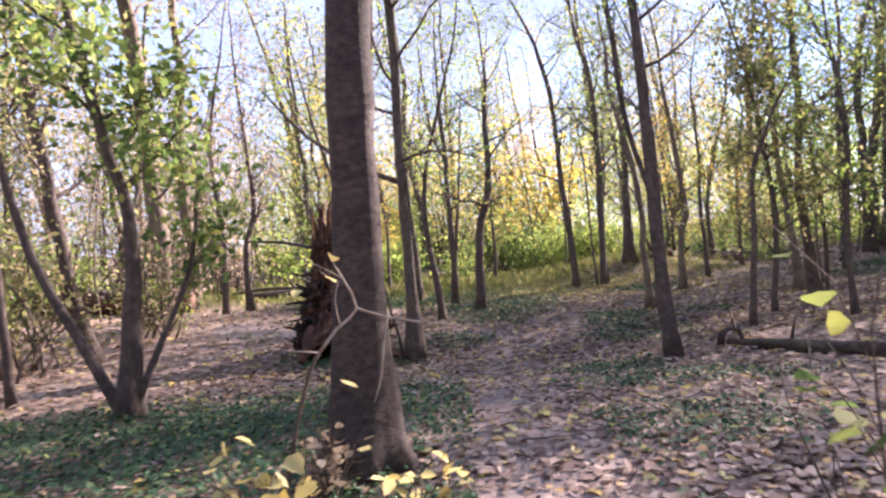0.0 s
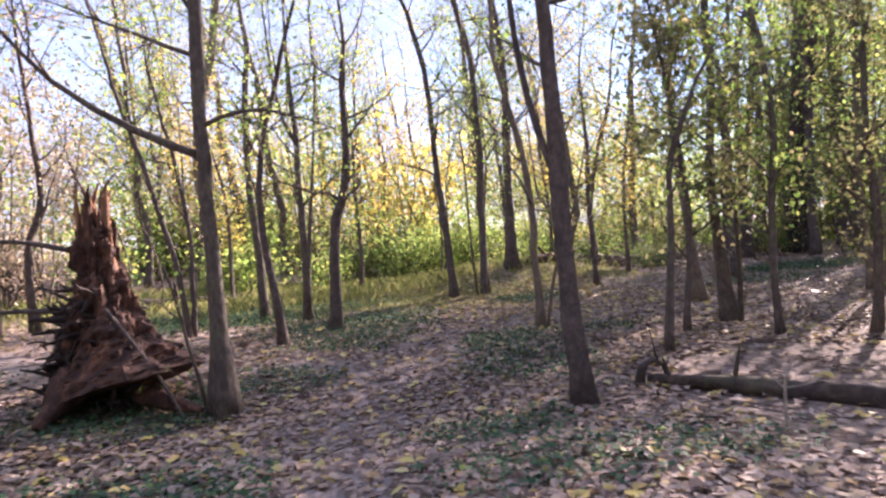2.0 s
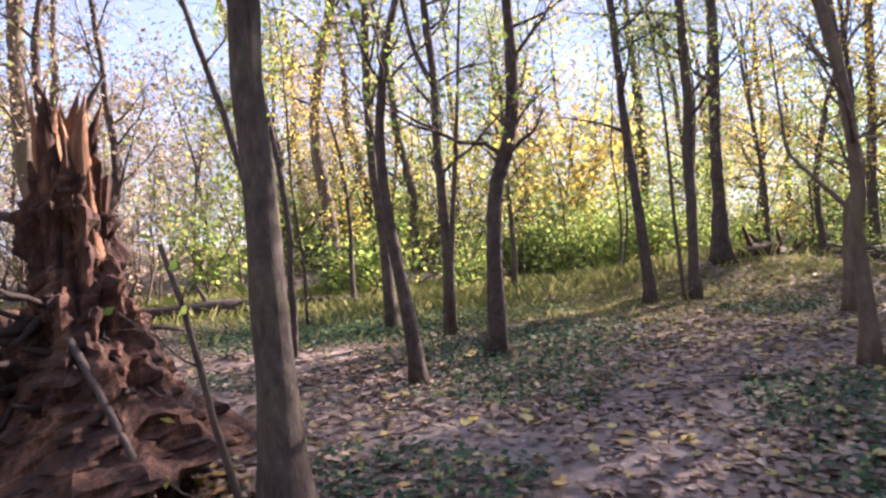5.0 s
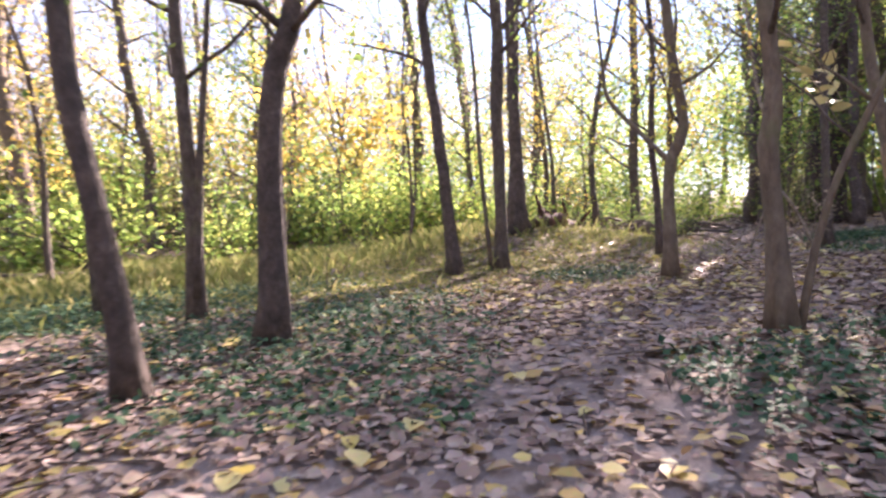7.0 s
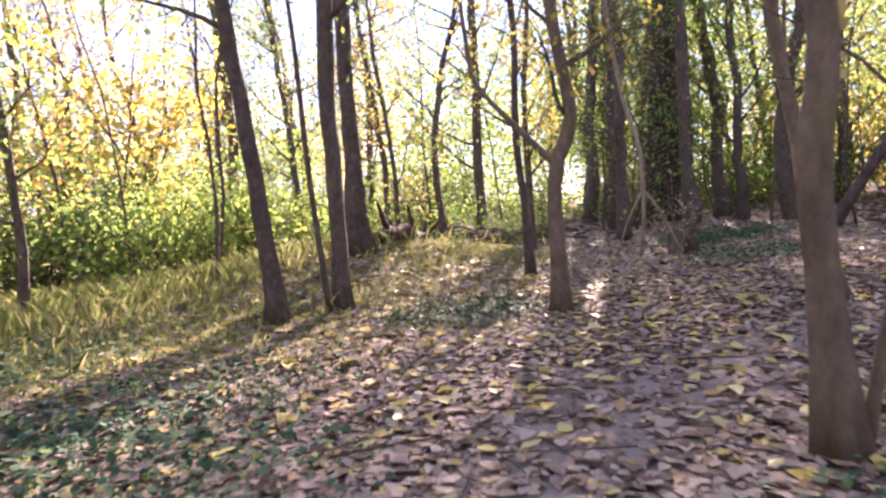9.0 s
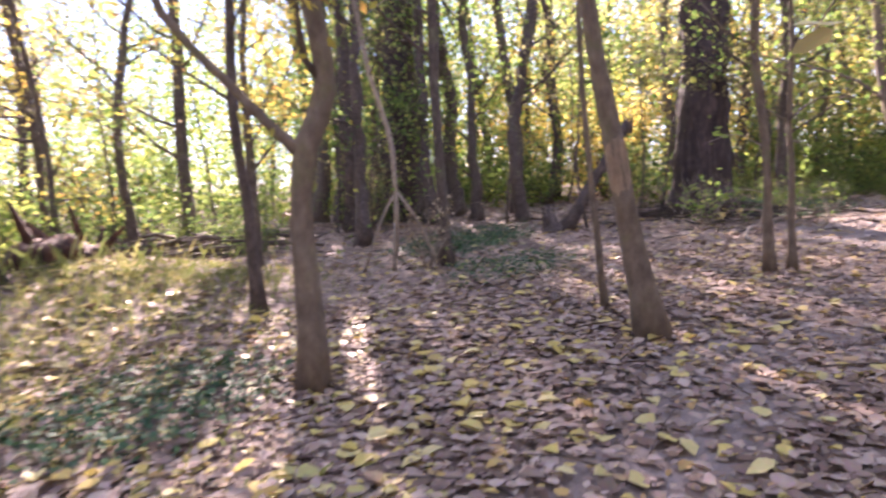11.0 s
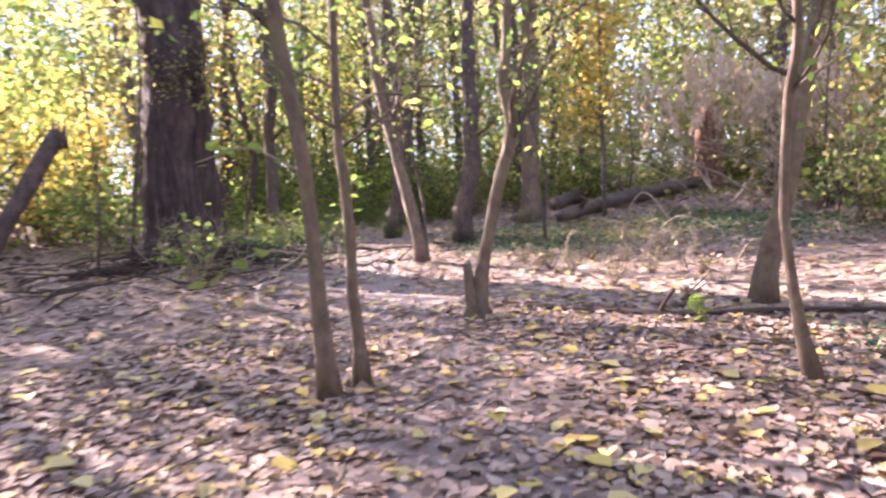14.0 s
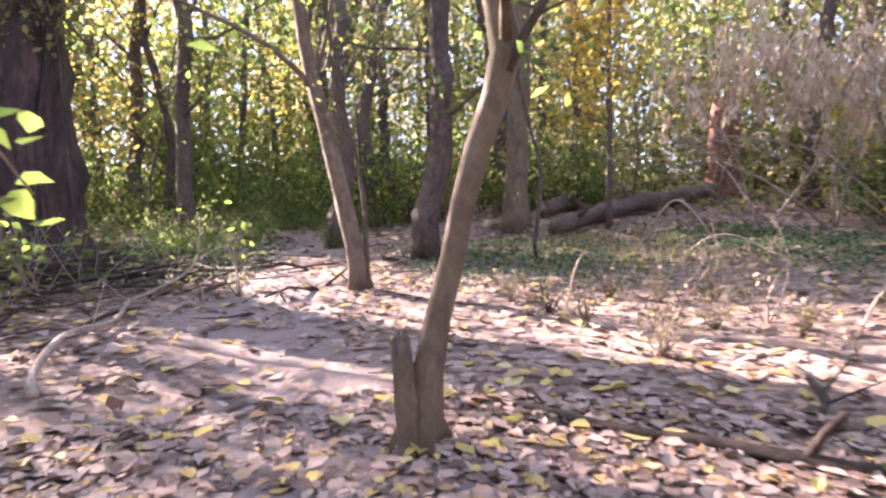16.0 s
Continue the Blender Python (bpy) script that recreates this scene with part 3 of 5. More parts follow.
    ("tree", "huge dark shaggy tree hung with twigs", [(19.3, 16.5, -0.9, 0.66), (19.28, 16.5, 0.0, 0.58), (19.25, 16.45, 1.5, 0.52), (19.2, 16.4, 3.5, 0.48)], 17, 24, dict(bark=BARK_BIG, sides=20, leaves=2000, leaf=OLIVE, flare=0.5, limbs=12, low=0.25, size=0.1, extra=[[(18.65, 16.6, -0.9, 0.05), (18.7, 16.5, 0.3, 0.04), (18.72, 16.7, 1.6, 0.035), (18.75, 16.4, 3.6, 0.025)], [(18.75, 16.2, -0.9, 0.035), (18.78, 16.25, 0.6, 0.03), (18.74, 16.05, 2.0, 0.025), (18.8, 16.2, 4.0, 0.02)], [(18.4, 17.3, -0.9, 0.03), (18.6, 17.1, 0.8, 0.026), (18.9, 16.95, 2.2, 0.02), (18.85, 16.9, 4.0, 0.016)], [(18.3, 15.8, -0.9, 0.022), (18.5, 15.9, 0.2, 0.02), (18.85, 15.98, 1.6, 0.016), (18.9, 16.1, 3.4, 0.012)]])),
    ("tree", "tall pale trunk behind a fallen log", [(20.6, 9.13, -0.8, 0.23), (20.6, 9.13, 1.0, 0.195), (20.58, 9.08, 4.0, 0.17)], 14, 25, dict(bark=BARK_SMOOTH, leaves=1300, leaf=OLIVE)),
    ("tree", "big dark tree wrapped in green climbers", [(17.4, 23.4, -0.9, 0.46), (17.4, 23.4, 1.5, 0.4), (17.5, 23.3, 4.0, 0.36)], 16, 26, dict(bark=BARK_BIG, leaves=1500, leaf=GREEN, low=0.1, limbs=14, size=0.11)),
    # top raised out of view, so that the crown shades the first trunk
    ("tree", "slender tree before yellow leaves", [(19.5, 21.1, -0.9, 0.17), (19.5, 21.1, 1.5, 0.14), (19.2, 21.3, 4, 0.12)], 17, 27, dict(leaves=2000, leaf=YELLOW)),
    ("tree", "dark many-stemmed tree in green leaf", [(-2.92, 9.5, -0.95, 0.11), (-2.85, 9.6, 0.6, 0.065), (-2.92, 9.6, 1.2, 0.055), (-3.15, 9.55, 2.2, 0.05), (-3.25, 9.5, 3.0, 0.04)], 6.5, 28, dict(bark=BARK_DARK, extra=[[(-2.98, 9.5, -0.9, 0.06), (-3.3, 9.5, -0.2, 0.05), (-3.7, 9.55, 0.6, 0.045), (-4.0, 9.6, 1.8, 0.035), (-4.2, 9.6, 3.2, 0.03)], [(-2.85, 9.5, -0.9, 0.04), (-2.6, 9.6, -0.3, 0.034), (-2.3, 9.7, 0.4, 0.026), (-2.2, 9.8, 1.2, 0.014)]], leaves=3600, leaf=GREEN, size=0.1, limbs=18, low=0.28)),
    ("tree", "slim tree among thin bare stems", [(-5.0, 13.5, -1.0, 0.1), (-5.3, 13.3, 0.8, 0.09), (-5.5, 13.2, 2.6, 0.08)], 8, 29, dict(bark=BARK_DARK, leaves=700, leaf=OLIVE)),
    ("tree", "small tree with sprays of olive leaves", [(7.7, 12.2, -1.1, 0.06), (7.75, 12.2, 0.4, 0.05), (7.7, 12.3, 1.6, 0.042)], 5.5, 33, dict(leaves=1500, leaf=OLIVE, limbs=14, low=0.14, spread=0.22)),
    ("tree", "small tree with sprays of green leaves", [(8.6, 11.0, -1.1, 0.07), (8.65, 11.0, 0.5, 0.055), (8.5, 11.1, 1.8, 0.05)], 6.5, 34, dict(leaves=1900, leaf=GREEN, limbs=15, low=0.12, spread=0.25)),
    ("tree", "small tree with layered yellow-green leaves", [(9.0, 12.5, -1.1, 0.05), (9.05, 12.5, 0.5, 0.042), (8.95, 12.55, 1.5, 0.036)], 5.0, 35, dict(leaves=1300, leaf=LIME, limbs=13, low=0.15, spread=0.22)),
    ("tree", "slender tree with level sprays of olive leaves", [(5.9, 13.5, -1.1, 0.05), (5.95, 13.5, 0.5, 0.042), (5.85, 13.55, 1.7, 0.036)], 5.6, 47, dict(leaves=1900, leaf=OLIVE, limbs=20, low=0.16, spread=0.16, size=0.1)),
    # made taller than its low sprays need, to keep sun off the first trunk
    ("tree", "slender tree with drooping yellow-green sprays", [(6.7, 12.7, -1.1, 0.05), (6.65, 12.7, 0.5, 0.042), (6.75, 12.75, 1.7, 0.036)], 7.2, 48, dict(leaves=1700, leaf=LIME, limbs=22, low=0.12, spread=0.16, size=0.085)),
    ("tree", "leafy olive tree behind a log", [(7.2, 9.6, -1.0, 0.08), (7.2, 9.65, 0.5, 0.065), (7.3, 9.6, 1.9, 0.058)], 7.5, 36, dict(leaves=1900, leaf=OLIVE, limbs=15, low=0.16, spread=0.28)),
    ("tree", "leafy green tree behind a log", [(9.4, 9.0, -1.0, 0.09), (9.4, 9.0, 0.8, 0.075), (9.5, 8.9, 2.4, 0.066)], 8, 37, dict(leaves=2300, leaf=GREEN, limbs=16, low=0.12, spread=0.3)),
    ("tree", "small yellow tree over the bank", [(9.6, 21.2, -0.9, 0.06), (9.6, 21.2, 0.6, 0.05), (9.65, 21.2, 1.8, 0.044)], 6, 38, dict(leaves=1500, leaf=YELLOW, limbs=13, low=0.2, spread=0.28)),
    ("tree", "small yellow-green tree by the undergrowth", [(2.6, 22.6, -1.0, 0.06), (2.6, 22.6, 0.6, 0.05), (2.55, 22.6, 1.8, 0.044)], 6, 39, dict(leaves=1500, leaf=LIME, limbs=13, low=0.2, spread=0.28)),
    ("tree", "bright yellow small tree in the undergrowth", [(-0.6, 22.0, -1.0, 0.05), (-0.6, 22.0, 0.6, 0.04), (-0.65, 22.0, 1.6, 0.035)], 5, 40, dict(leaves=1000, leaf=YELLOW, limbs=11, low=0.2, spread=0.22)),
    ("tree", "yellow-leaved tree before the dark woods", [(19.5, 7.9, -0.8, 0.05), (19.5, 7.9, 1.0, 0.045), (19.55, 7.9, 2.2, 0.04)], 5.5, 41, dict(leaves=2000, leaf=YELLOW, limbs=18, low=0.3, spread=0.2, size=0.11)),
    ("sapling", "thin smooth sapling beside a leaning tree", [(8.97, 16.71, -1.1, 0.034), (8.95, 16.78, -0.4, 0.027), (8.98, 16.88, 0.5, 0.025), (9.0, 16.95, 1.6, 0.02)], 4.0, 50, dict(bark=BARK_SMOOTH, leaves=60, limbs=5, low=0.5, flare=0.2)),
    ("sapling", "thin curved stem beyond the rotten stump", [(-1.04, 17.43, -1.1, 0.06), (-1.12, 17.43, -0.3, 0.05), (-1.42, 17.43, 1.2, 0.042), (-1.9, 17.43, 2.97, 0.034)], 6.5, 51, dict(bark=BARK_DARK, leaves=250, limbs=7, flare=0.2)),
    ("sapling", "thin curved stem beyond the rotten stump", [(-0.98, 17.5, -1.1, 0.045), (-0.95, 17.5, 0.0, 0.04), (-1.0, 17.5, 1.2, 0.036), (-1.27, 17.5, 2.75, 0.028)], 6, 52, dict(bark=BARK_DARK, leaves=250, limbs=7, flare=0.2)),
    ("sapling", "bare leaning stick-thin sapling by a grey tree", [(-0.28, 12.61, -1.0, 0.02), (-0.42, 12.6, -0.5, 0.016), (-0.62, 12.6, 0.32, 0.012)], 1.9, 53, dict(bark=TWIG, leaves=12, limbs=3, twigs=4, flare=0.1)),
    ("tree", "slim tree in sparse olive leaf on the bank", [(9.0, 24.6, -1.0, 0.07), (9.1, 24.6, 0.6, 0.058), (8.9, 24.6, 2.4, 0.05)], 8, 54, dict(leaves=1500, leaf=OLIVE, limbs=15, low=0.2)),
    ("tree", "crooked grey tree in thin leaf behind the bank", [(10.4, 24.4, -1.0, 0.085), (10.3, 24.4, 0.8, 0.07), (10.6, 24.4, 2.6, 0.06)], 9, 55, dict(leaves=1600, leaf=LIME, limbs=15, low=0.2)),
    ("tree", "thin tree with orange-yellow leaves by a rotten log", [(8.3, 23.2, -0.8, 0.05), (8.35, 23.2, 0.6, 0.042), (8.2, 23.2, 1.9, 0.036)], 6.5, 56, dict(leaves=1200, leaf=YELLOW, limbs=13, low=0.15)),
    ("tree", "leafy green tree beyond the bank", [(8.2, 26.8, -0.9, 0.08), (8.25, 26.8, 1.0, 0.07), (8.1, 26.8, 3.0, 0.06)], 9, 58, dict(leaves=1700, leaf=GREEN, limbs=17, low=0.2, size=0.1, spread=0.25)),
    ("tree", "leafy olive tree beyond the bank", [(10.8, 27.6, -0.9, 0.09), (10.75, 27.6, 1.0, 0.075), (10.9, 27.6, 3.2, 0.065)], 10, 59, dict(leaves=1700, leaf=OLIVE, limbs=17, low=0.2, size=0.1, spread=0.25)),
    ("tree", "tall grey tree behind the bank", [(12.3, 25.2, -1.0, 0.13), (12.25, 25.2, 1.0, 0.11), (12.4, 25.2, 3.5, 0.1)], 12, 57, dict(leaves=1800, leaf=OLIVE, limbs=16, low=0.15)),
    ("tree", "slim brown tree in shaded litter", [(11.5, 19.42, -1.08, 0.095), (11.48, 19.5, 0.4, 0.075), (11.5, 19.55, 1.8, 0.068), (11.45, 19.5, 3.2, 0.06)], 9, 42, dict(leaves=900, leaf=GREEN)),
    ("tree", "thin pale tree with splayed bare roots", [(10.5, 19.75, -0.6, 0.03), (10.5, 19.65, -0.1, 0.035), (10.45, 19.7, 0.8, 0.032), (10.3, 19.9, 1.8, 0.03), (10.25, 20.0, 3.0, 0.026)], 6, 43, dict(bark=TWIG_PALE, leaves=200, flare=0.1, extra=[[(10.5, 19.66, 0.0, 0.025), (10.62, 19.45, -0.35, 0.02), (10.8, 19.2, -1.05, 0.014)], [(10.48, 19.68, -0.05, 0.02), (10.4, 19.9, -0.5, 0.018), (10.35, 20.1, -1.05, 0.014)]])),
    ("tree", "slim dark tree among bare stems", [(-4.6, 19.3, -1.0, 0.075), (-4.55, 19.3, 1.0, 0.06), (-4.7, 19.3, 3.0, 0.05)], 8, 44, dict(bark=BARK_DARK, leaves=600, leaf=TAN)),
    ("tree", "crooked dark tree among bare stems", [(-4.1, 19.7, -1.0, 0.08), (-4.1, 19.7, 0.5, 0.065), (-3.8, 19.7, 1.6, 0.055), (-3.9, 19.7, 3.2, 0.045)], 8, 45, dict(bark=BARK_DARK, leaves=600, leaf=TAN)),
    ("tree", "thin bare tree over sunlit ivy", [(-4.6, 10.6, -1.0, 0.05), (-4.65, 10.6, 0.6, 0.042), (-4.8, 10.6, 2.2, 0.035)], 6, 46, dict(bark=BARK_DARK, leaves=400, leaf=OLIVE)),
]
for nm, label, ctrl, top, seed, opts in TREES:
    fuller = dict(limbs=12, low=0.3, twigs=12, fine=2, spread=0.16)
    fuller.update(opts)
    fuller["low"], fuller["leaves"] = min(fuller["low"], 0.36), int(1.5 * fuller["leaves"])
    make_tree(nm, label, ctrl, top, seed, **fuller)

# ---- woods around: a few kinds, set out again and again ----
PATH_XY = np.array([(eye[0], eye[1]) for t, eye, target, roll in PATH])


def clear_of_walk(x, y):
    return float(np.min(np.hypot(PATH_XY[:, 0] - x, PATH_XY[:, 1] - y)))


def off_line(x, y, ax, ay, bx, by):
    u = min(1, max(0, ((x - ax) * (bx - ax) + (y - ay) * (by - ay)) / ((bx - ax) ** 2 + (by - ay) ** 2)))
    return math.hypot(x - ax - u * (bx - ax), y - ay - u * (by - ay))


kinds = []
for k, (top, r, leaf, bark, label) in enumerate([
        (12, 0.12, LIME, BARK, "tall slim tree with thin yellow-green leaves"),
        (14, 0.17, OLIVE, BARK, "tall grey tree with sparse olive leaves"),
        (10, 0.08, YELLOW, BARK_DARK, "thin dark tree in yellow autumn leaf"),
        (13, 0.14, GREEN, BARK_DARK, "tall dark tree in green leaf"),
        (9, 0.07, TAN, BARK, "thin tree with dry tan leaves"),
        (15, 0.2, OLIVE, BARK_SMOOTH, "tall pale tree with few leaves")]):
    g = np.random.default_rng(100 + k)
    bend = g.normal(0, 0.1, 4)
    kinds.append(make_tree("tree", label, [(60 + k, -60, 0, r * 1.15), (60 + k + bend[0], -60 + bend[1], 1.6, r), (60 + k + bend[2], -60 + bend[3], 3.6, r * 0.85)], top, 200 + k, "trees of the wood", leaves=1700, leaf=leaf, bark=bark, limbs=11, low=0.14, sides=7, size=0.12, twigs=9, spread=0.36, sway=0.03))
g = np.random.default_rng(5)
placed, used = [], set()
# glades that the low sun reaches: middle and half width
GLADES = [(2.0, 20.0, 3.6), (2.0, 26.0, 5.5), (-4.0, 22.5, 4.0), (13.5, 11.4, 2.2)]
tries = 0
while len(placed) < 175 and tries < 9000:
    tries += 1
    x, y = g.uniform(-22, 42), g.uniform(-14, 50)
    d = clear_of_walk(x, y)
    if d < 7.5 or d > 34 or (d > 18 and g.random() < 0.45):
        continue
    if off_line(x, y, 9, 14.4, 24, 1.2) < 1.6 or (y < 4 and x < 12 and g.random() < 0.75) or (x < -12 and g.random() < 0.5):
        continue
    if any(math.hypot(x - a, y - b3) < 1.5 for a, b3 in placed):
        continue
    if any(math.hypot(x - tr[2][0][0], y - tr[2][0][1]) < 1.2 for tr in TREES):
        continue
    if -4 < x < 9 and 19 < y < 27 and g.random() < 0.75:
        continue
    if any(0 < (x - cx0) * SUN.x + (y - cy0) * SUN.y < 27 and abs((x - cx0) * SUN.y - (y - cy0) * SUN.x) * 1.04 < rr and g.random() < 0.88 for cx0, cy0, rr in GLADES):
        continue
    placed.append((x, y))
    if x < -4:
        k = g.choice([4, 1, 4, 3, 5, 0])
    elif y > 22 and x < 14:
        k = g.choice([0, 2, 0, 4, 1, 2])
    elif x > 18 and y < 12:
        k = g.choice([3, 3, 1, 0, 5, 3])
    else:
        k = g.choice([2, 0, 3, 3, 1])
    m = pose(x, y, float(height(x, y)) - 0.05, 0, 0, g.uniform(0, 360))
    if k in used:
        s = g.uniform(0.8, 1.15)
        ob = copy_thing(kinds[k], m)
        ob.scale = (s, s, s)
    else:
        used.add(k)
        kinds[k].matrix_basis = m
# unseen trees added behind the start, closing the wood against open sky light
g2 = np.random.default_rng(6)
for k in range(16):
    x, y = -9 + 1.6 * k + g2.normal(0, 0.6), -3.5 - 6 * g2.random()
    ob = copy_thing(kinds[(3, 1, 5, 0)[k % 4]], pose(x, y, float(height(x, y)) - 0.05, 0, 0, g2.uniform(0, 360)))
    ob.scale = (g2.uniform(0.8, 1.1),) * 3
# three trees added in the sun's line to narrow a broad sunlit strip
for k, (x, y) in enumerate(((17.0, 25.6), (20.6, 27.4), (22.5, 29.6))):
    copy_thing(kinds[(1, 0, 1)[k]], pose(x, y, float(height(x, y)) - 0.05, 0, 0, 70 * k))
# a thin stand behind the lime bushes
for k in range(8):
    x, y = -4.0 + 1.8 * k + g.normal(0, 0.4), 29 + g.uniform(0, 6)
    ob = copy_thing(kinds[(0, 4, 2, 1)[k % 4]], pose(x, y, float(height(x, y)) - 0.05, 0, 0, g.uniform(0, 360)))
    ob.scale = (g.uniform(0.75, 1.05),) * 3
for k, ob in enumerate(kinds):
    if k not in used:
        ob.matrix_basis = pose(-18 + k, -10, float(height(-18 + k, -10)) - 0.05)

# tall trees clothed in climbers, towards the sun
clad = make_tree("tree", "tall tree clothed in green climbing leaves", [(80, -60, 0, 0.15), (80.15, -60, 2, 0.12), (79.9, -60.2, 5, 0.1)], 14, 210, "trees clothed in climbers", leaves=3600, leaf=LIME, bark=BARK, limbs=16, low=0.05, sides=8, size=0.13, twigs=10, spread=0.5, sway=0.035)
for k, (yaw, r) in enumerate(((50, 25), (54, 16.5), (58, 21), (63, 14.5), (66, 24), (72, 20), (88, 20), (94, 23), (100, 26))):
    x, y = 5 + r * math.sin(radians(yaw)), 15 + r * math.cos(radians(yaw))
    m = pose(x, y, float(height(x, y)) - 0.05, 0, 0, 67 * k)
    if k:
        ob = copy_thing(clad, m)
        ob.scale = (0.8 + 0.05 * (k % 7),) * 3
    else:
        clad.matrix_basis = m

# thin bare stems
stems = []
for k in range(4):
    stems.append(make_tree("sapling", "thin bare sapling with few leaves", [(70 + k, -60, 0, 0.03), (70 + k + 0.1, -60.1, 1.2, 0.024), (70 + k - 0.1, -60, 2.4, 0.018)], 5 + 0.6 * k, 300 + k, "thin saplings", leaves=160, leaf=(YELLOW, LIME, OLIVE, TAN)[k], bark=BARK_DARK if k % 2 else TWIG, limbs=7, low=0.25, sides=6, twigs=6, flare=0.1))
count = 0
while count < 105:
    x, y = g.uniform(-16, 34), g.uniform(0, 40)
    d = clear_of_walk(x, y)
    if d < 6 or d > 22 or off_line(x, y, 9, 14.4, 24, 1.2) < 1.6:
        continue
    m = pose(x, y, float(height(x, y)) - 0.03, g.normal(0, 5), g.normal(0, 5), g.uniform(0, 360))
    if count < 4:
        stems[count].matrix_basis = m
    else:
        copy_thing(stems[g.integers(0, 4)], m)
    count += 1

# bushes: lime and yellow ahead, olive and green beyond the bend
bushes = {
    "lime": make_bush("bush", "dense lime-green bush turning yellow", 2.3, 2.4, 1250, LIME, 401, 0.095),
    "yellow": make_bush("bush", "bright yellow autumn bush", 2.8, 2.2, 1300, YELLOW, 402, 0.1),
    "green": make_bush("bush", "dark green leafy bush", 1.9, 2.6, 1250, GREEN, 403, 0.095),
    "olive": make_bush("bush", "thin olive-leaved bush with bare twigs", 2.6, 2.4, 1250, OLIVE, 404, 0.08, 13),
    "tan": make_bush("bush", "dry tan bush of bare twigs", 2.4, 2.0, 1000, TAN, 405, 0.08, 15),
}
fresh = set(bushes)


def set_bush(kind, x, y, s):
    m = pose(x, y, float(height(x, y)) - 0.04, 0, 0, g.uniform(0, 360))
    if kind in fresh:
        fresh.discard(kind)
        bushes[kind].matrix_basis = m
        ob = bushes[kind]
    else:
        ob = copy_thing(bushes[kind], m)
    ob.scale = (s, s, s * g.uniform(0.85, 1.2))


def thicket(kinds_, count, x0, x1, y0, y1, s0, s1, near=5.5):
    done = 0
    for _ in range(count * 30):
        x, y = g.uniform(x0, x1), g.uniform(y0, y1)
        if clear_of_walk(x, y) < near or off_line(x, y, 9, 14.4, 24.5, 0.6) < 1.9:
            continue
        set_bush(kinds_[g.integers(0, len(kinds_))], x, y, g.uniform(s0, s1))
        done += 1
        if done == count:
            break


thicket(["lime", "lime", "green", "lime"], 15, -1, 9.5, 23.6, 28, 0.7, 1.3)
thicket(["lime", "yellow", "lime", "olive"], 15, -5, 9, 28.5, 37, 1.4, 2.1)
thicket(["olive", "tan", "tan", "lime"], 30, -16, -4, 14, 32, 0.8, 1.6)
thicket(["tan", "olive", "green"], 14, -14, -5, 2, 14, 0.7, 1.3)
thicket(["yellow", "olive", "lime"], 9, 11, 28, 25, 38, 0.5, 0.9)
thicket(["yellow", "lime", "green", "green"], 18, 20, 32, 15, 25, 0.9, 1.7)
thicket(["green", "green", "lime"], 20, 22, 32, 6, 16, 0.9, 1.6)
thicket(["olive", "green", "tan", "yellow"], 24, 14, 30, -6, 4, 0.9, 1.7)
thicket(["green", "olive", "green"], 16, 13.0, 19, 2.6, 8.0, 0.7, 1.25)
thicket(["olive", "green", "tan"], 12, 6, 14, 0, 7.5, 0.6, 1.3)
thicket(["green"], 12, 19.8, 25.5, 12.4, 16.2, 0.28, 0.5)
thicket(["green"], 5, 8.5, 12.5, 22.5, 26.5, 0.4, 0.7)
thicket(["green", "olive"], 14, 22, 29, 8, 16, 0.3, 0.6)
thicket(["lime", "green", "lime"], 12, 3, 13, 24.5, 30, 0.8, 1.3)
thicket(["green", "lime", "olive"], 12, 13, 24, 22, 30, 0.8, 1.4)

# far woods, nobody could count them
r2 = np.random.default_rng(77)


def far_wood(name, mat, crowns, per, low, high, az0, az1, r0, r1, size, label):
    """Crowns of many small leaf clumps between two bearings (degrees from y towards x) and two distances."""
    a, r = np.radians(r2.uniform(az0, az1, crowns)), r2.uniform(r0, r1, crowns)
    x, y = 8 + np.sin(a) * r, 15 + np.cos(a) * r
    mid = np.stack([x, y, height(x, y) + r2.uniform(low, high, crowns)], 1)
    clumps = np.repeat(mid, 10, axis=0) + r2.normal(0, 1, (crowns * 10, 3)) * np.array([1.3, 1.3, 1.7])
    pts = np.repeat(clumps, per // 10, axis=0)
    pts = pts + r2.normal(0, 0.5, pts.shape)
    pts[:, 2] = np.maximum(pts[:, 2], height(pts[:, 0], pts[:, 1]) + 0.1)
    tagged(new(name, leaf_mesh(name, pts, r2.uniform(0.6, 1.4, len(pts)) * size, mat, r2)), label=label, category="woods", kind="stuff")


far_wood("far_woods", YELLOW, 45, 220, 1.0, 6.0, -30, 35, 26, 44, 0.22, "far yellow autumn woods in the sun")
far_wood("far_woods", LIME, 90, 220, 0.5, 4.5, -45, 40, 24, 42, 0.22, "far yellow-green undergrowth")
far_wood("far_woods", TAN, 100, 200, 1.0, 7.5, -75, 30, 26, 46, 0.22, "far dry tan woods")
far_wood("far_woods", OLIVE, 60, 200, 2.0, 9.0, -75, 30, 34, 50, 0.25, "far autumn woods, olive and hazy")
far_wood("far_woods", LIME, 60, 220, 0.5, 6.5, 25, 66, 20, 34, 0.2, "yellow-green woods towards the sun")
far_wood("far_woods", GREEN, 45, 220, 0.5, 8.0, 25, 66, 22, 38, 0.2, "green woods towards the sun")
far_wood("far_woods", LIME, 45, 220, 0.2, 2.6, 28, 64, 16, 27, 0.15, "low yellow-green growth towards the sun")
far_wood("far_woods", YELLOW, 45, 220, 1.0, 7.0, 50, 100, 24, 40, 0.22, "far yellow woods behind dark trunks")
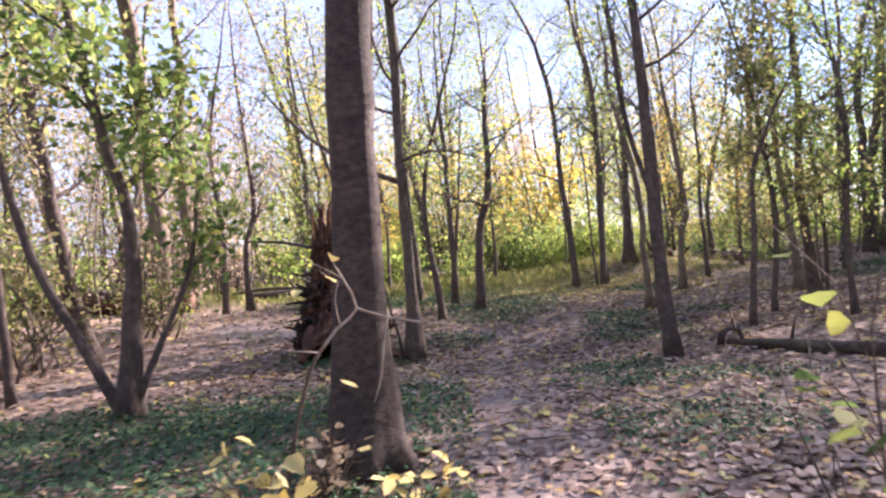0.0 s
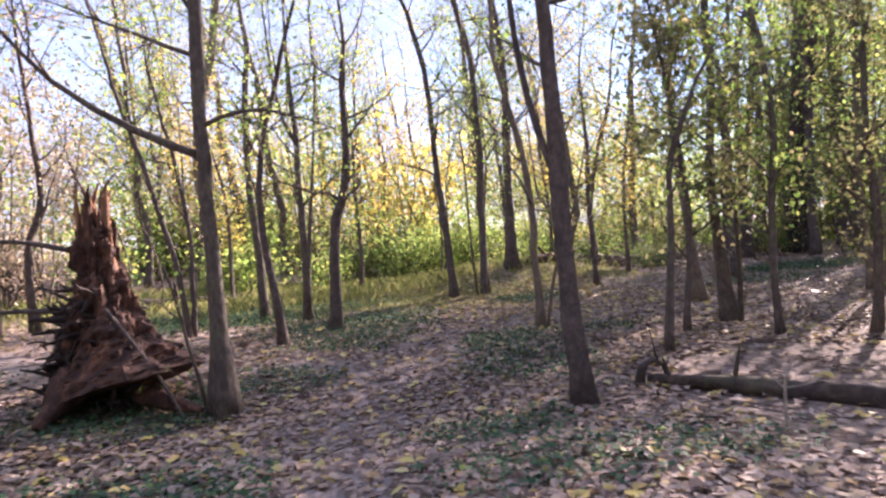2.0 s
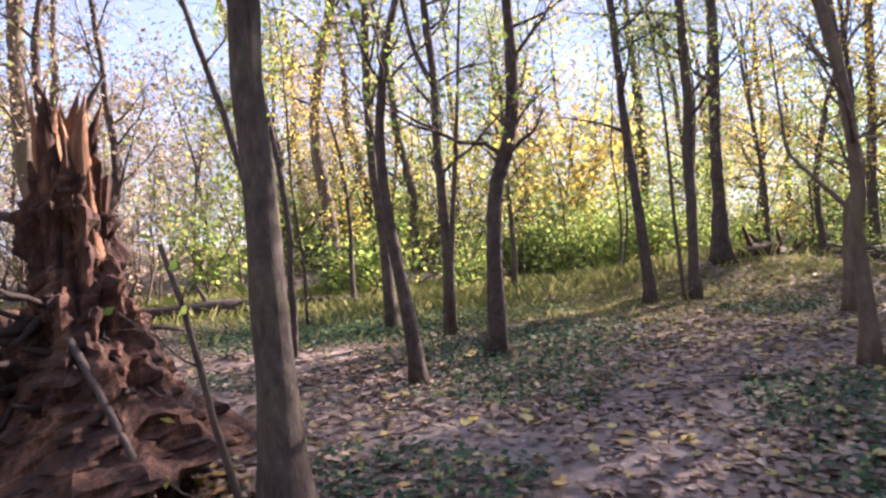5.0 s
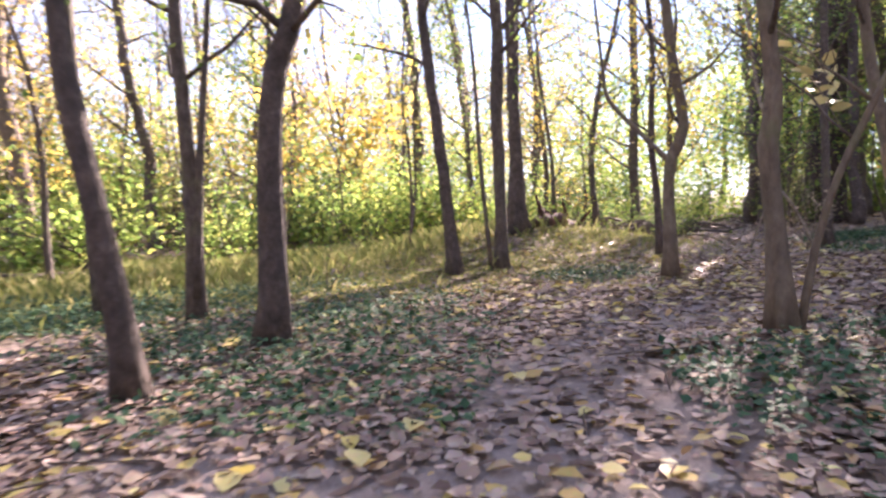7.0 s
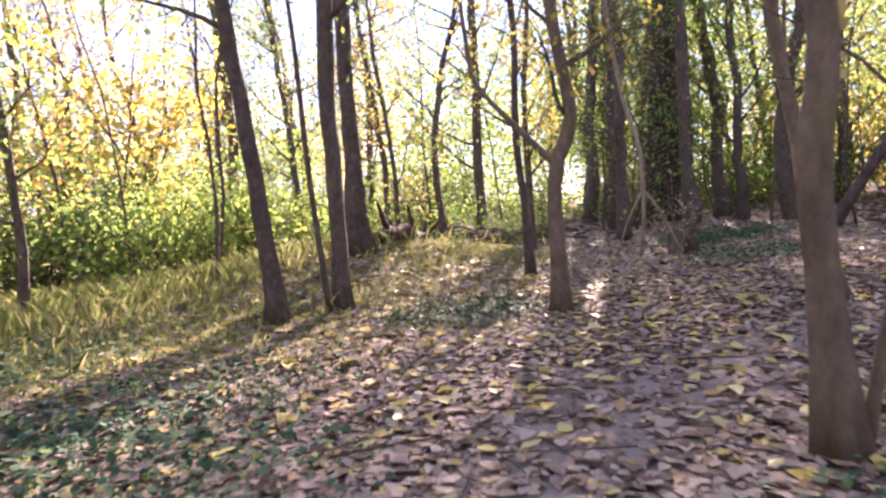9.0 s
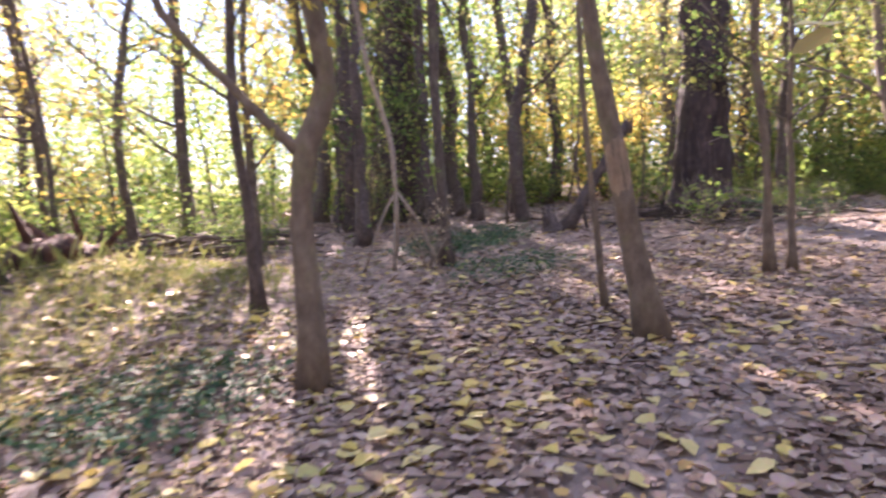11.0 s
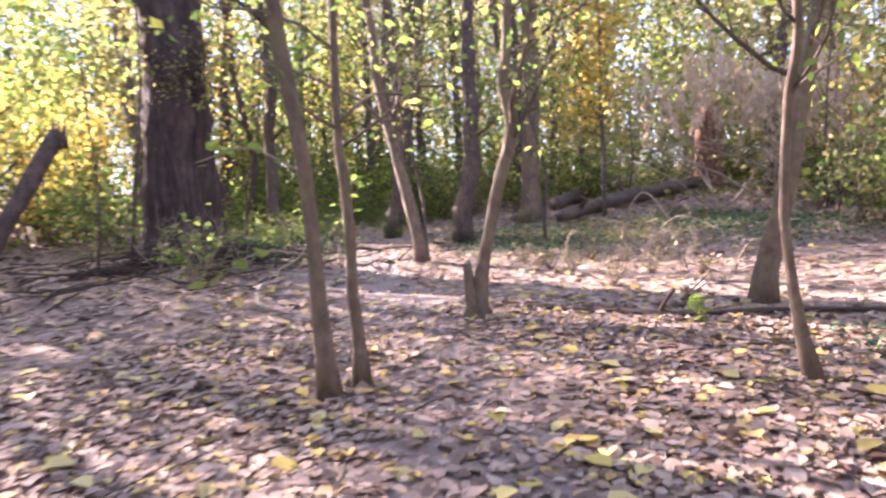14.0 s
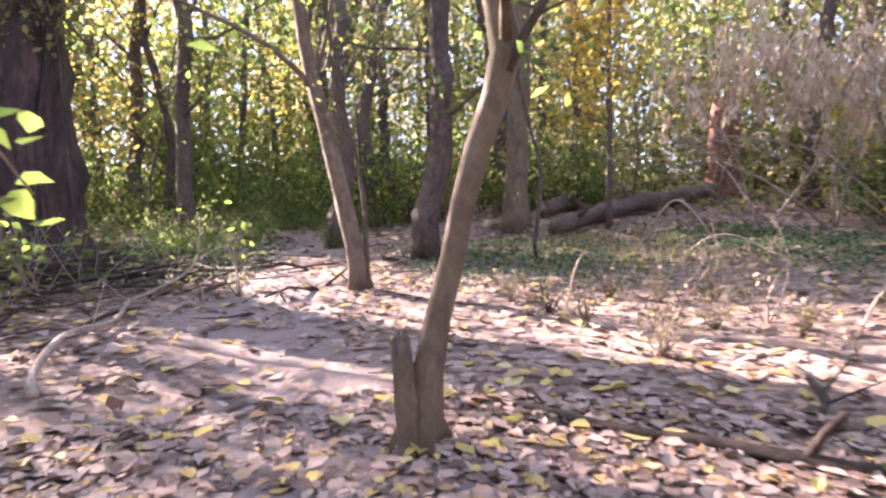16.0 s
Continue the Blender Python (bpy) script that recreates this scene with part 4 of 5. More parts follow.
far_wood("far_woods", GREEN, 60, 220, 1.0, 9.0, 40, 100, 24, 42, 0.25, "far green woods in shade")
far_wood("far_woods", OLIVE, 70, 220, 0.2, 3.0, 84, 150, 17, 30, 0.17, "olive undergrowth beyond the logs")
far_wood("far_woods", LIME, 45, 220, 0.5, 9.0, 72, 130, 20, 34, 0.2, "sunlit woods beyond the logs")
far_wood("far_woods", GREEN, 45, 220, 0.3, 5.0, 112, 152, 24, 34, 0.2, "green woods behind the fallen logs")
far_wood("far_woods", OLIVE, 130, 240, 1.0, 13.0, 72, 165, 20, 40, 0.24, "tall olive woods beyond the logs")
far_wood("far_woods", GREEN, 55, 240, 1.0, 12.0, 72, 165, 18, 38, 0.24, "tall green woods beyond the logs")
far_wood("far_woods", OLIVE, 150, 150, 1.0, 14.0, 70, 160, 36, 50, 0.5, "deep olive woods in the distance")
far_wood("far_woods", OLIVE, 80, 180, 2.0, 9.0, 165, 285, 26, 46, 0.35, "olive woods around the glade")

# ---- the rotten stump with its roots ----
def rotten_stump():
    base = np.array([-1.38, 13.38])
    z0 = float(height(*base))
    root = tagged(new("rotten_stump"), label="tall rotten reddish tree stump with torn splintered top and tangled roots", category="tree stump")
    root.location = (base[0], base[1], z0)
    q = np.random.default_rng(31)
    sides, rings = 96, 64
    verts, faces = [], []
    for k in range(rings):
        f = k / (rings - 1)
        for s in range(sides):
            a = s / sides * 6.283
            side = max(0.0, math.cos(a + 0.75))
            r = 0.17 + (0.38 + 0.5 * side ** 1.5) * (1 - f) ** 2.3 + 0.08 * (1 - f)
            zz = 0.02 + 0.4 * side * (1 - f) ** 3 + 1.85 * f
            p0 = Vector((math.cos(a) * r, math.sin(a) * r, zz))
            flute = noise.fractal(Vector((math.cos(a) * 2.6, math.sin(a) * 2.6, zz * 0.9)), 0.9, 2.1, 5)
            lump = noise.fractal(p0 * 5.5 + Vector((7, 3, 1)), 0.8, 2.2, 4)
            pit = noise.noise(p0 * 13)
            crack = noise.noise(Vector((a * 7.0, zz * 1.3, 4.0)))
            r -= 0.05 * max(0.0, crack - 0.15)
            r += 0.14 * flute * (0.35 + 1.0 * (1 - f)) + 0.085 * lump + 0.04 * pit + 0.028 * noise.noise(Vector((p0.x * 26, p0.y * 26, p0.z * 9)))
            if k == rings - 1:
                zz += 0.3 * noise.noise(Vector((math.cos(a) * 3, math.sin(a) * 3, 9)))
            verts.append((math.cos(a) * r, math.sin(a) * r, zz + 0.03 * lump))
    for k in range(rings - 1):
        for s in range(sides):
            a, b2 = k * sides + s, k * sides + (s + 1) % sides
            faces.append((a, b2, b2 + sides, a + sides))
    inner = len(verts)
    for s in range(sides):
        x, y, zz = verts[(rings - 1) * sides + s]
        verts.append((x * 0.5, y * 0.5, 1.1))
    for s in range(sides):
        a, b2 = (rings - 1) * sides + s, (rings - 1) * sides + (s + 1) % sides
        faces.append((a, b2, inner + (s + 1) % sides, inner + s))
    faces.append(tuple(inner + s for s in range(sides)))
    faces.append(tuple(reversed(range(sides))))
    part("bole", mesh_of("bole", verts, faces, [ROTTEN], False), root)
    for k in range(16):
        a = q.uniform(0, 6.283)
        r = q.uniform(0.07, 0.17)
        tall = q.uniform(0.15, 0.62)
        x, y, w = math.cos(a) * r, math.sin(a) * r, q.uniform(0.035, 0.075)
        line = [(x, y, 1.1, w), (x, y, 1.5, w * 0.9), (x + q.normal(0, 0.02), y, 1.72 + tall * 0.6, w * 0.6), (x + q.normal(0, 0.05), y + q.normal(0, 0.03), 1.8 + tall, 0.006)]
        part("splinter", Shape().tube(spline(line, 0.09), 6, q, 0.22).mesh("splinter", SPLINTER if k % 3 else ROTTEN), root, "pale torn splinter of wood")
    for k in range(150):
        a = q.uniform(1.0, 5.9) if k < 110 else q.uniform(2.3, 4.6)
        zz = q.uniform(0.0, 1.15) ** 1.3
        r = 0.28 + 0.35 * (1 - min(1, zz / 1.75)) ** 2.4
        p0 = np.array([math.cos(a) * r * 0.85, math.sin(a) * r * 0.85, zz])
        d = np.array([math.cos(a), math.sin(a), q.uniform(-0.5, 0.7)])
        ln = q.uniform(0.12, 0.5) if k < 110 else q.uniform(0.2, 0.45)
        r0 = q.uniform(0.012, 0.05)
        line = [(*p0, r0)]
        for s in range(4):
            d = d + q.normal(0, 0.4, 3)
            p0 = p0 + d / np.linalg.norm(d) * ln / 4
            p0[2] = max(p0[2], 0.03)
            line.append((*p0, r0 * (0.8 - 0.2 * s) + 0.003))
        part("root", Shape().tube(spline(line, 0.06), 5, q, 0.2).mesh("root", ROOT_DARK), root)
    for line in ([(-0.05, -0.25, 0.45, 0.16), (-0.2, -0.6, 0.26, 0.15), (-0.28, -0.85, 0.14, 0.1), (-0.35, -1.05, 0.04, 0.04)],
                 [(0.3, -0.3, 0.22, 0.12), (0.6, -0.62, 0.12, 0.1), (0.85, -0.85, 0.07, 0.06), (1.05, -1.0, 0.03, 0.03)],
                 [(0.55, 0.1, 0.42, 0.14), (0.75, 0.22, 0.33, 0.1), (0.92, 0.32, 0.26, 0.04)]):
        part("buttress", Shape().tube(spline(line, 0.05), 14, q, 0.2).mesh("buttress", ROTTEN), root)
    for line in ([(-0.1, 0, 1.6, 0.035), (-0.7, 0.1, 1.75, 0.028), (-1.3, 0.2, 1.8, 0.018)], [(-0.3, 0, 1.0, 0.03), (-0.9, -0.1, 1.05, 0.022), (-1.5, 0, 1.0, 0.012)], [(0.05, 0, 1.6, 0.03), (0.05, 0.1, 2.2, 0.022), (0.2, 0.1, 2.45, 0.01)], [(0.0, -0.25, 1.15, 0.022), (0.35, -0.55, 0.75, 0.02), (0.7, -0.85, 0.3, 0.016), (0.9, -1.05, -0.02, 0.012)]):
        part("dead_limb", Shape().tube(spline(line, 0.12), 6, q, 0.08).mesh("dead_limb", BARK_DARK), root)


rotten_stump()


def lying(name, label, ctrl, mat, seed, category="log", sides=14, rough=0.1, stubs=0):
    """A trunk or stick on the ground; z is the height of its axis over the ground."""
    q = np.random.default_rng(seed)
    b0 = ctrl[len(ctrl) // 2]
    origin = np.array([b0[0], b0[1], float(height(b0[0], b0[1]))])
    root = tagged(new(name), label=label, category=category)
    root.location = origin
    line = [(c[0] - origin[0], c[1] - origin[1], float(height(c[0], c[1])) + c[2] - origin[2], c[3]) for c in ctrl]
    sp = spline(line, max(0.08, ctrl[0][3] * 1.2))
    part("trunk" if category == "log" else "stick", Shape().tube(sp, sides, q, rough).mesh("trunk", mat), root)
    for k in range(stubs):
        i = q.integers(2, len(sp) - 2)
        d = q.normal(0, 1, 3)
        d[2] = abs(d[2]) + 0.3
        d /= np.linalg.norm(d)
        ln = q.uniform(0.15, 0.5)
        st = [(*sp[i, :3], sp[i, 3] * 0.4), (*(sp[i, :3] + d * (sp[i, 3] + ln * 0.5)), sp[i, 3] * 0.25), (*(sp[i, :3] + d * (sp[i, 3] + ln)), sp[i, 3] * 0.1)]
        part("stub", Shape().tube(spline(st, 0.1), 6, q, 0.08).mesh("stub", mat), root)
    return root


lying("fallen_log", "dark mossy fallen log lying in leaf litter", [(4.08, 11.6, 0.06, 0.05), (4.25, 11.25, 0.07, 0.072), (4.65, 10.4, 0.07, 0.08), (5.0, 9.6, 0.075, 0.085), (5.8, 7.9, 0.08, 0.09), (6.5, 6.4, 0.08, 0.09)], LOG_BARK, 51, stubs=3)
lying("fallen_branch", "crooked dark branch arching at the end of a log", [(3.98, 11.62, 0.0, 0.05), (4.0, 11.6, 0.17, 0.04), (4.1, 11.57, 0.25, 0.03), (4.2, 11.54, 0.2, 0.024), (4.24, 11.53, 0.06, 0.018)], LOG_BARK, 151, "branch", 8, 0.14, 1)
lying("fallen_log", "long weathered fallen log at the edge of the undergrowth", [(19.2, 9.2, 0.17, 0.11), (19.8, 8.2, 0.2, 0.15), (20.8, 6.3, 0.22, 0.17), (22.1, 3.8, 0.24, 0.19), (23.2, 1.8, 0.26, 0.2)], BARK, 52, stubs=5)
lying("fallen_log", "grey fallen log behind another log", [(21.6, 8.0, 0.16, 0.16), (23.4, 5.8, 0.25, 0.2), (25.4, 3.6, 0.3, 0.22)], BARK, 53, stubs=4)
lying("fallen_log", "low dark log beyond the ivy", [(-4.6, 21.6, 0.12, 0.16), (-2.8, 21.9, 0.14, 0.16), (-0.6, 22.6, 0.12, 0.13), (0.6, 23.0, 0.1, 0.09)], LOG_BARK, 54, stubs=3)
lying("fallen_log", "long brown log among bare stems", [(-13, 21.0, 0.3, 0.28), (-9, 20.3, 0.3, 0.3), (-5.6, 19.9, 0.26, 0.26)], ROTTEN, 55, stubs=4)
lying("fallen_log", "reddish rotten log on the low bank", [(6.9, 21.85, 0.02, 0.05), (7.15, 22.0, 0.08, 0.15), (7.7, 22.3, 0.12, 0.2), (8.4, 22.8, 0.1, 0.16), (9.6, 23.6, 0.06, 0.1)], ROTTEN, 56, rough=0.2, stubs=6)
lying("fallen_branch", "dark fallen branch lying over sunlit litter", [(13.3, 13.2, 0.02, 0.016), (12.95, 12.89, 0.035, 0.024), (12.75, 12.77, 0.03, 0.028), (12.34, 12.48, 0.035, 0.03), (12.03, 12.26, 0.035, 0.033), (11.82, 12.07, 0.035, 0.032), (11.5, 11.5, 0.04, 0.028), (11.25, 10.9, 0.035, 0.022), (10.8, 10.3, 0.03, 0.016)], LOG_BARK, 57, "branch", 8, 0.1)
lying("fallen_branch", "short crooked dark branch in the litter", [(13.05, 11.15, 0.03, 0.016), (12.75, 11.35, 0.06, 0.022), (12.49, 11.55, 0.05, 0.026), (12.35, 11.75, 0.03, 0.02)], LOG_BARK, 152, "branch", 7, 0.12, 2)
lying("fallen_branch", "pale bare fallen branch by the trail", [(14.3, 15.5, 0.02, 0.032), (14.7, 15.58, 0.06, 0.03), (15.4, 15.5, 0.12, 0.027), (16.05, 15.28, 0.06, 0.024), (16.6, 15.2, 0.12, 0.02), (17.2, 15.05, 0.08, 0.018), (17.75, 14.75, 0.14, 0.015), (18.1, 14.6, 0.3, 0.012), (18.2, 14.55, 0.75, 0.006)], TWIG_PALE, 58, "branch", 7, 0.08, 5)

def arch(label, x0, y0, x1, y1, h, r, seed):
    lying("arching_twig", label, [(x0, y0, 0.0, r), (x0 * 0.8 + x1 * 0.2, y0 * 0.8 + y1 * 0.2, h * 0.75, r * 0.95), (x0 * 0.5 + x1 * 0.5, y0 * 0.5 + y1 * 0.5, h, r * 0.85), (x1, y1, h * 0.25, r * 0.5)], TWIG_PALE, seed, "twig", 6, 0.05)


arch("pale bare twig arching over the litter", 16.61, 9.49, 15.75, 9.03, 0.78, 0.016, 591)
arch("pale bare twig bending to the ground", 16.93, 8.46, 15.6, 8.3, 0.26, 0.018, 592)
arch("pale bare twig arching over dry ground", 15.4, 11.3, 15.25, 10.9, 0.5, 0.009, 593)
arch("pale dead twig leaning in the litter", 13.3, 10.2, 13.0, 9.7, 0.4, 0.01, 594)
stub = tagged(new("broken_stick"), label="short dark upright broken stick", category="stick")
stub.location = (12.04, 12.27, float(height(12.04, 12.27)))
part("stick", Shape().tube(spline([(0, 0, -0.05, 0.024), (-0.05, -0.04, 0.12, 0.022), (-0.13, -0.1, 0.27, 0.018)], 0.06), 7, rng, 0.1).mesh("stick", LOG_BARK), stub)


def snag(name, label, x, y, r, tall, mat, seed, lean=(0, 0)):
    """A broken-off upright trunk with a jagged top."""
    q = np.random.default_rng(seed)
    root = tagged(new(name), label=label, category="tree stump")
    root.location = (x, y, float(height(x, y)) - 0.05)
    sh = Shape()
    line = [(lean[0] * f, lean[1] * f, tall * f, r * (1.25 - 0.4 * f)) for f in np.linspace(0, 1, 9)]
    sh.tube(line, 14, q, 0.1, 0.6)
    part("trunk", sh.mesh("trunk", mat), root)
    for k in range(6):
        a = k * 1.05 + q.uniform(0, 0.5)
        px, py = lean[0] + math.cos(a) * r * 0.6, lean[1] + math.sin(a) * r * 0.6
        part("splinter", Shape().tube([(px, py, tall * 0.9, r * 0.28), (px, py, tall + 0.1 * r, r * 0.22), (px + q.normal(0, 0.03), py, tall + q.uniform(0.3, 1.2) * r, 0.01)], 5, q, 0.1).mesh("splinter", mat), root)


snag("snapped_trunk", "reddish snapped trunk standing over a log", 22.9, 2.05, 0.36, 2.5, STUMP_PALE, 61)
snag("broken_stump", "short dark broken stump in leaf litter", 15.7, 19.05, 0.17, 0.38, BARK_DARK, 62, (0.05, 0.1))
snag("broken_stump", "torn hollow stub beside a crooked trunk", 12.79, 13.72, 0.05, 0.56, BARK_SMOOTH, 63, (0.02, 0.045))
snag("broken_stump", "leaning dark broken trunk by the ivy", 15.84, 18.86, 0.1, 2.1, BARK_DARK, 65, (0.15, -1.25))

# bare wood scar on the leaning tree: a shallow shell round the trunk
verts, faces = [], []
rows, cols = 22, 26
scar_axis = spline([(8.118, 16.40, -0.12, 0.084), (8.11, 16.43, 0.13, 0.081), (8.10, 16.46, 0.42, 0.077)], 0.03)
for k in range(cols):
    f = k / (cols - 1)
    a = math.pi + 0.25 + (f - 0.5) * 3.4
    rim = math.sin(math.pi * f) ** 0.5
    jag = noise.noise(Vector((f * 7, 0.3, 1))) * 0.07 + noise.noise(Vector((f * 19, 2.3, 1))) * 0.03
    low, high = 0.12 - 0.17 * rim + jag, 0.2 + 0.17 * rim + 0.5 * jag
    for r in range(rows):
        zz = low + (high - low) * r / (rows - 1)
        c = scar_axis[int(np.argmin(np.abs(scar_axis[:, 2] - zz)))]
        rad = c[3] + 0.004 * noise.noise(Vector((f * 14, zz * 30, 5))) - (0.012 if k in (0, cols - 1) or r in (0, rows - 1) else 0)
        verts.append((c[0] + math.cos(a) * rad, c[1] + math.sin(a) * rad, zz))
for k in range(cols - 1):
    for r in range(rows - 1):
        i = k * rows + r
        faces.append((i, i + rows, i + rows + 1, i + 1))
scar = new("bare_wood_patch", mesh_of("bare_wood_patch", verts, faces, [SCAR]))
tree_with_scar = [o for o in scene.objects if o.get("label") == "smooth leaning tree with a bare wood scar"][0]
scar.parent = tree_with_scar
scar.matrix_parent_inverse = Matrix.Translation(tree_with_scar.location).inverted()
tagged(scar, label="pale patch of bare wood")

# ---- small saplings and twigs near the walk ----
def sprig(name, label, x, y, tall, seed, leaf, count, size, mat=TWIG, limbs=5, lift=0.3):
    q = np.random.default_rng(seed)
    root = tagged(new(name), label=label, category="sapling")
    root.location = (x, y, float(height(x, y)) - 0.03)
    tips, small = [], Shape()
    for k in range(limbs):
        sh = Shape()
        a = q.uniform(0, 6.283)
        bough(sh, small, tips, (0, 0, 0), (math.cos(a) * 0.5, math.sin(a) * 0.5, 1), tall * q.uniform(0.6, 1), 0.009, q, 6, lift, 5)
        part("stem", sh.mesh("stem", mat), root)
    tagged(part("brushwood", small.mesh("brushwood", mat), root), kind="stuff")
    if count:
        part("leaves", leaf_mesh("leaves", crown_points(tips, count, 0.05, q), q.uniform(0.7, 1.3, count) * size, leaf, q, 0.5, True, 0.75), root)


sprig("sapling", "green-leaved sapling at the edge of the trail", 1.3, 5.15, 1.5, 81, GREEN, 60, 0.09, TWIG, 4)
sprig("sapling", "small sapling with pale yellow leaves", -0.95, 6.3, 0.75, 72, FALLEN, 34, 0.1)
sprig("sapling", "small yellow-leaved sapling by a thick trunk", -0.2, 6.3, 0.5, 73, FALLEN, 22, 0.09)
sprig("sapling", "low dry brown sapling", -0.7, 6.75, 0.5, 74, TAN, 60, 0.07, TWIG, 9)
sprig("sapling", "dry tan brush beside a thin pale tree", 10.9, 19.45, 1.3, 82, TAN, 160, 0.05, TWIG_PALE, 10)
sprig("sapling", "slender sapling in sunlit grass", 2.45, 19.3, 1.7, 75, LIME, 30, 0.06, TWIG, 2)
sprig("sapling", "bright green seedling by a fallen branch", 11.62, 12.2, 0.28, 76, LIME, 26, 0.09, TWIG, 3)
sprig("sapling", "pale bare arching twigs over dry litter", 14.95, 10.3, 1.1, 77, TAN, 12, 0.05, TWIG_PALE, 4, -0.5)
sprig("sapling", "pale bare arching twigs in the litter", 13.9, 10.4, 1.0, 78, TAN, 12, 0.05, TWIG_PALE, 4, -0.6)
for k in range(10):
    sprig("sapling", "dry brushy weed with seed heads", 13.6 + 0.55 * (k % 5) + 0.2 * g.normal(), 10.6 + 0.9 * (k // 5) + 0.3 * g.normal(), 0.42, 500 + k, OLIVE, 55, 0.035, TWIG_PALE if k % 2 else TWIG, 10)
for k in range(8):
    sprig("sapling", "yellow-leaved twigs under a huge dark tree", 17.2 + g.normal(0, 0.5), 16.2 + g.normal(0, 0.9), 1.2, 520 + k, LIME, 40, 0.09, TWIG_PALE, 5)

def leafy_twig(owner, start, end, leaves, leaf, size, seed):
    """A thin twig with single leaves, a part of the tree that bears it."""
    q = np.random.default_rng(seed)
    tree = [o for o in scene.objects if o.get("label") == owner][0]
    a, c = np.array(start) - np.array(tree.location), np.array(end) - np.array(tree.location)
    mid = (a + c) / 2 + np.array([0, 0, 0.12])
    line = spline([(*a, 0.009), (*mid, 0.006), (*c, 0.003)], 0.08)
    twig = part("twig", Shape().tube(line, 5, q).mesh("twig", TWIG_PALE), tree, "thin pale twig with hanging leaves")
    for k in range(leaves):
        at_ = line[q.integers(len(line) // 3, len(line)), :3] + q.normal(0, 0.04, 3)
        part("leaf", leaf_mesh("leaf", [at_], [size * q.uniform(0.7, 1.3)], leaf, q, 0.6, True, 0.7), twig)


leafy_twig("bent smooth tree with a slanting second stem", (4.3, 14.95, 0.9), (5.75, 15.4, 0.52), 9, FALLEN, 0.13, 601)
leafy_twig("bent smooth tree with a slanting second stem", (4.3, 14.95, 0.75), (5.4, 15.2, 0.3), 8, FALLEN, 0.13, 602)
leafy_twig("thinner upright tree, one of a close pair", (11.27, 15.13, 0.35), (12.0, 14.95, 0.1), 9, LIME, 0.11, 603)
leafy_twig("slim tan tree, one of a close pair", (11.16, 15.4, 0.3), (11.5, 16.0, 0.4), 8, LIME, 0.1, 604)
leafy_twig("slim tan tree, one of a close pair", (11.16, 15.36, -0.2), (11.4, 16.0, -0.35), 8, LIME, 0.1, 605)
leafy_twig("slim tan tree, one of a close pair", (11.16, 15.36, -0.4), (11.3, 16.1, -0.6), 8, FALLEN, 0.09, 606)

def dead_twig():
    """A forked bare twig that stands before the thick tree."""
    q = np.random.default_rng(93)
    origin = np.array([-0.95, 6.72, float(height(-0.95, 6.72))])
    root = tagged(new("dead_sapling"), label="bare forked pale sapling with few yellow leaves before a thick trunk", category="sapling")
    root.location = origin
    arms = [("stem", TWIG, [(-0.95, 6.72, origin[2] - 0.03, 0.012), (-0.86, 6.7, -0.45, 0.011), (-0.76, 6.69, -0.12, 0.01), (-0.7, 6.69, -0.02, 0.009)]),
            ("stem", TWIG_PALE, [(-0.7, 6.69, -0.02, 0.009), (-0.6, 6.69, 0.1, 0.0085), (-0.49, 6.69, 0.2, 0.008), (-0.55, 6.68, 0.36, 0.006), (-0.6, 6.68, 0.46, 0.003)]),
            ("side_twig", TWIG_PALE, [(-0.49, 6.69, 0.2, 0.007), (-0.36, 6.69, 0.15, 0.006), (-0.2, 6.69, 0.11, 0.005), (0.06, 6.68, 0.07, 0.003)]),
            ("side_twig", TWIG_PALE, [(-0.33, 6.69, 0.14, 0.006), (-0.36, 6.66, 0.02, 0.0075), (-0.38, 6.64, -0.15, 0.007), (-0.43, 6.64, -0.3, 0.003)]),
            ("side_twig", TWIG_PALE, [(-0.7, 6.69, -0.02, 0.005), (-0.85, 6.68, 0.0, 0.004), (-1.1, 6.7, 0.04, 0.002)]),
            ("side_twig", TWIG_PALE, [(-0.56, 6.68, 0.37, 0.004), (-0.68, 6.7, 0.44, 0.003), (-0.8, 6.72, 0.5, 0.002)]),
            ("side_twig", TWIG_PALE, [(-0.58, 6.69, 0.1, 0.004), (-0.6, 6.67, 0.25, 0.0035), (-0.57, 6.67, 0.36, 0.003)])]
    for nm, mat, line in arms:
        part(nm, Shape().tube(spline([(c[0] - origin[0], c[1] - origin[1], c[2] - origin[2], c[3]) for c in line], 0.06), 6, q, 0.06).mesh(nm, mat), root)
    for x, z, s in ((-0.6, 0.47, 0.1), (-0.62, 0.36, 0.09), (-0.8, 0.3, 0.08), (-0.56, -0.2, 0.11), (-1.08, 0.0, 0.08), (-0.5, -0.55, 0.09)):
        part("leaf", leaf_mesh("leaf", [(x - origin[0], 6.69 - origin[1], z - origin[2])], [s], FALLEN, q, 0.6, True, 0.75), root)


dead_twig()


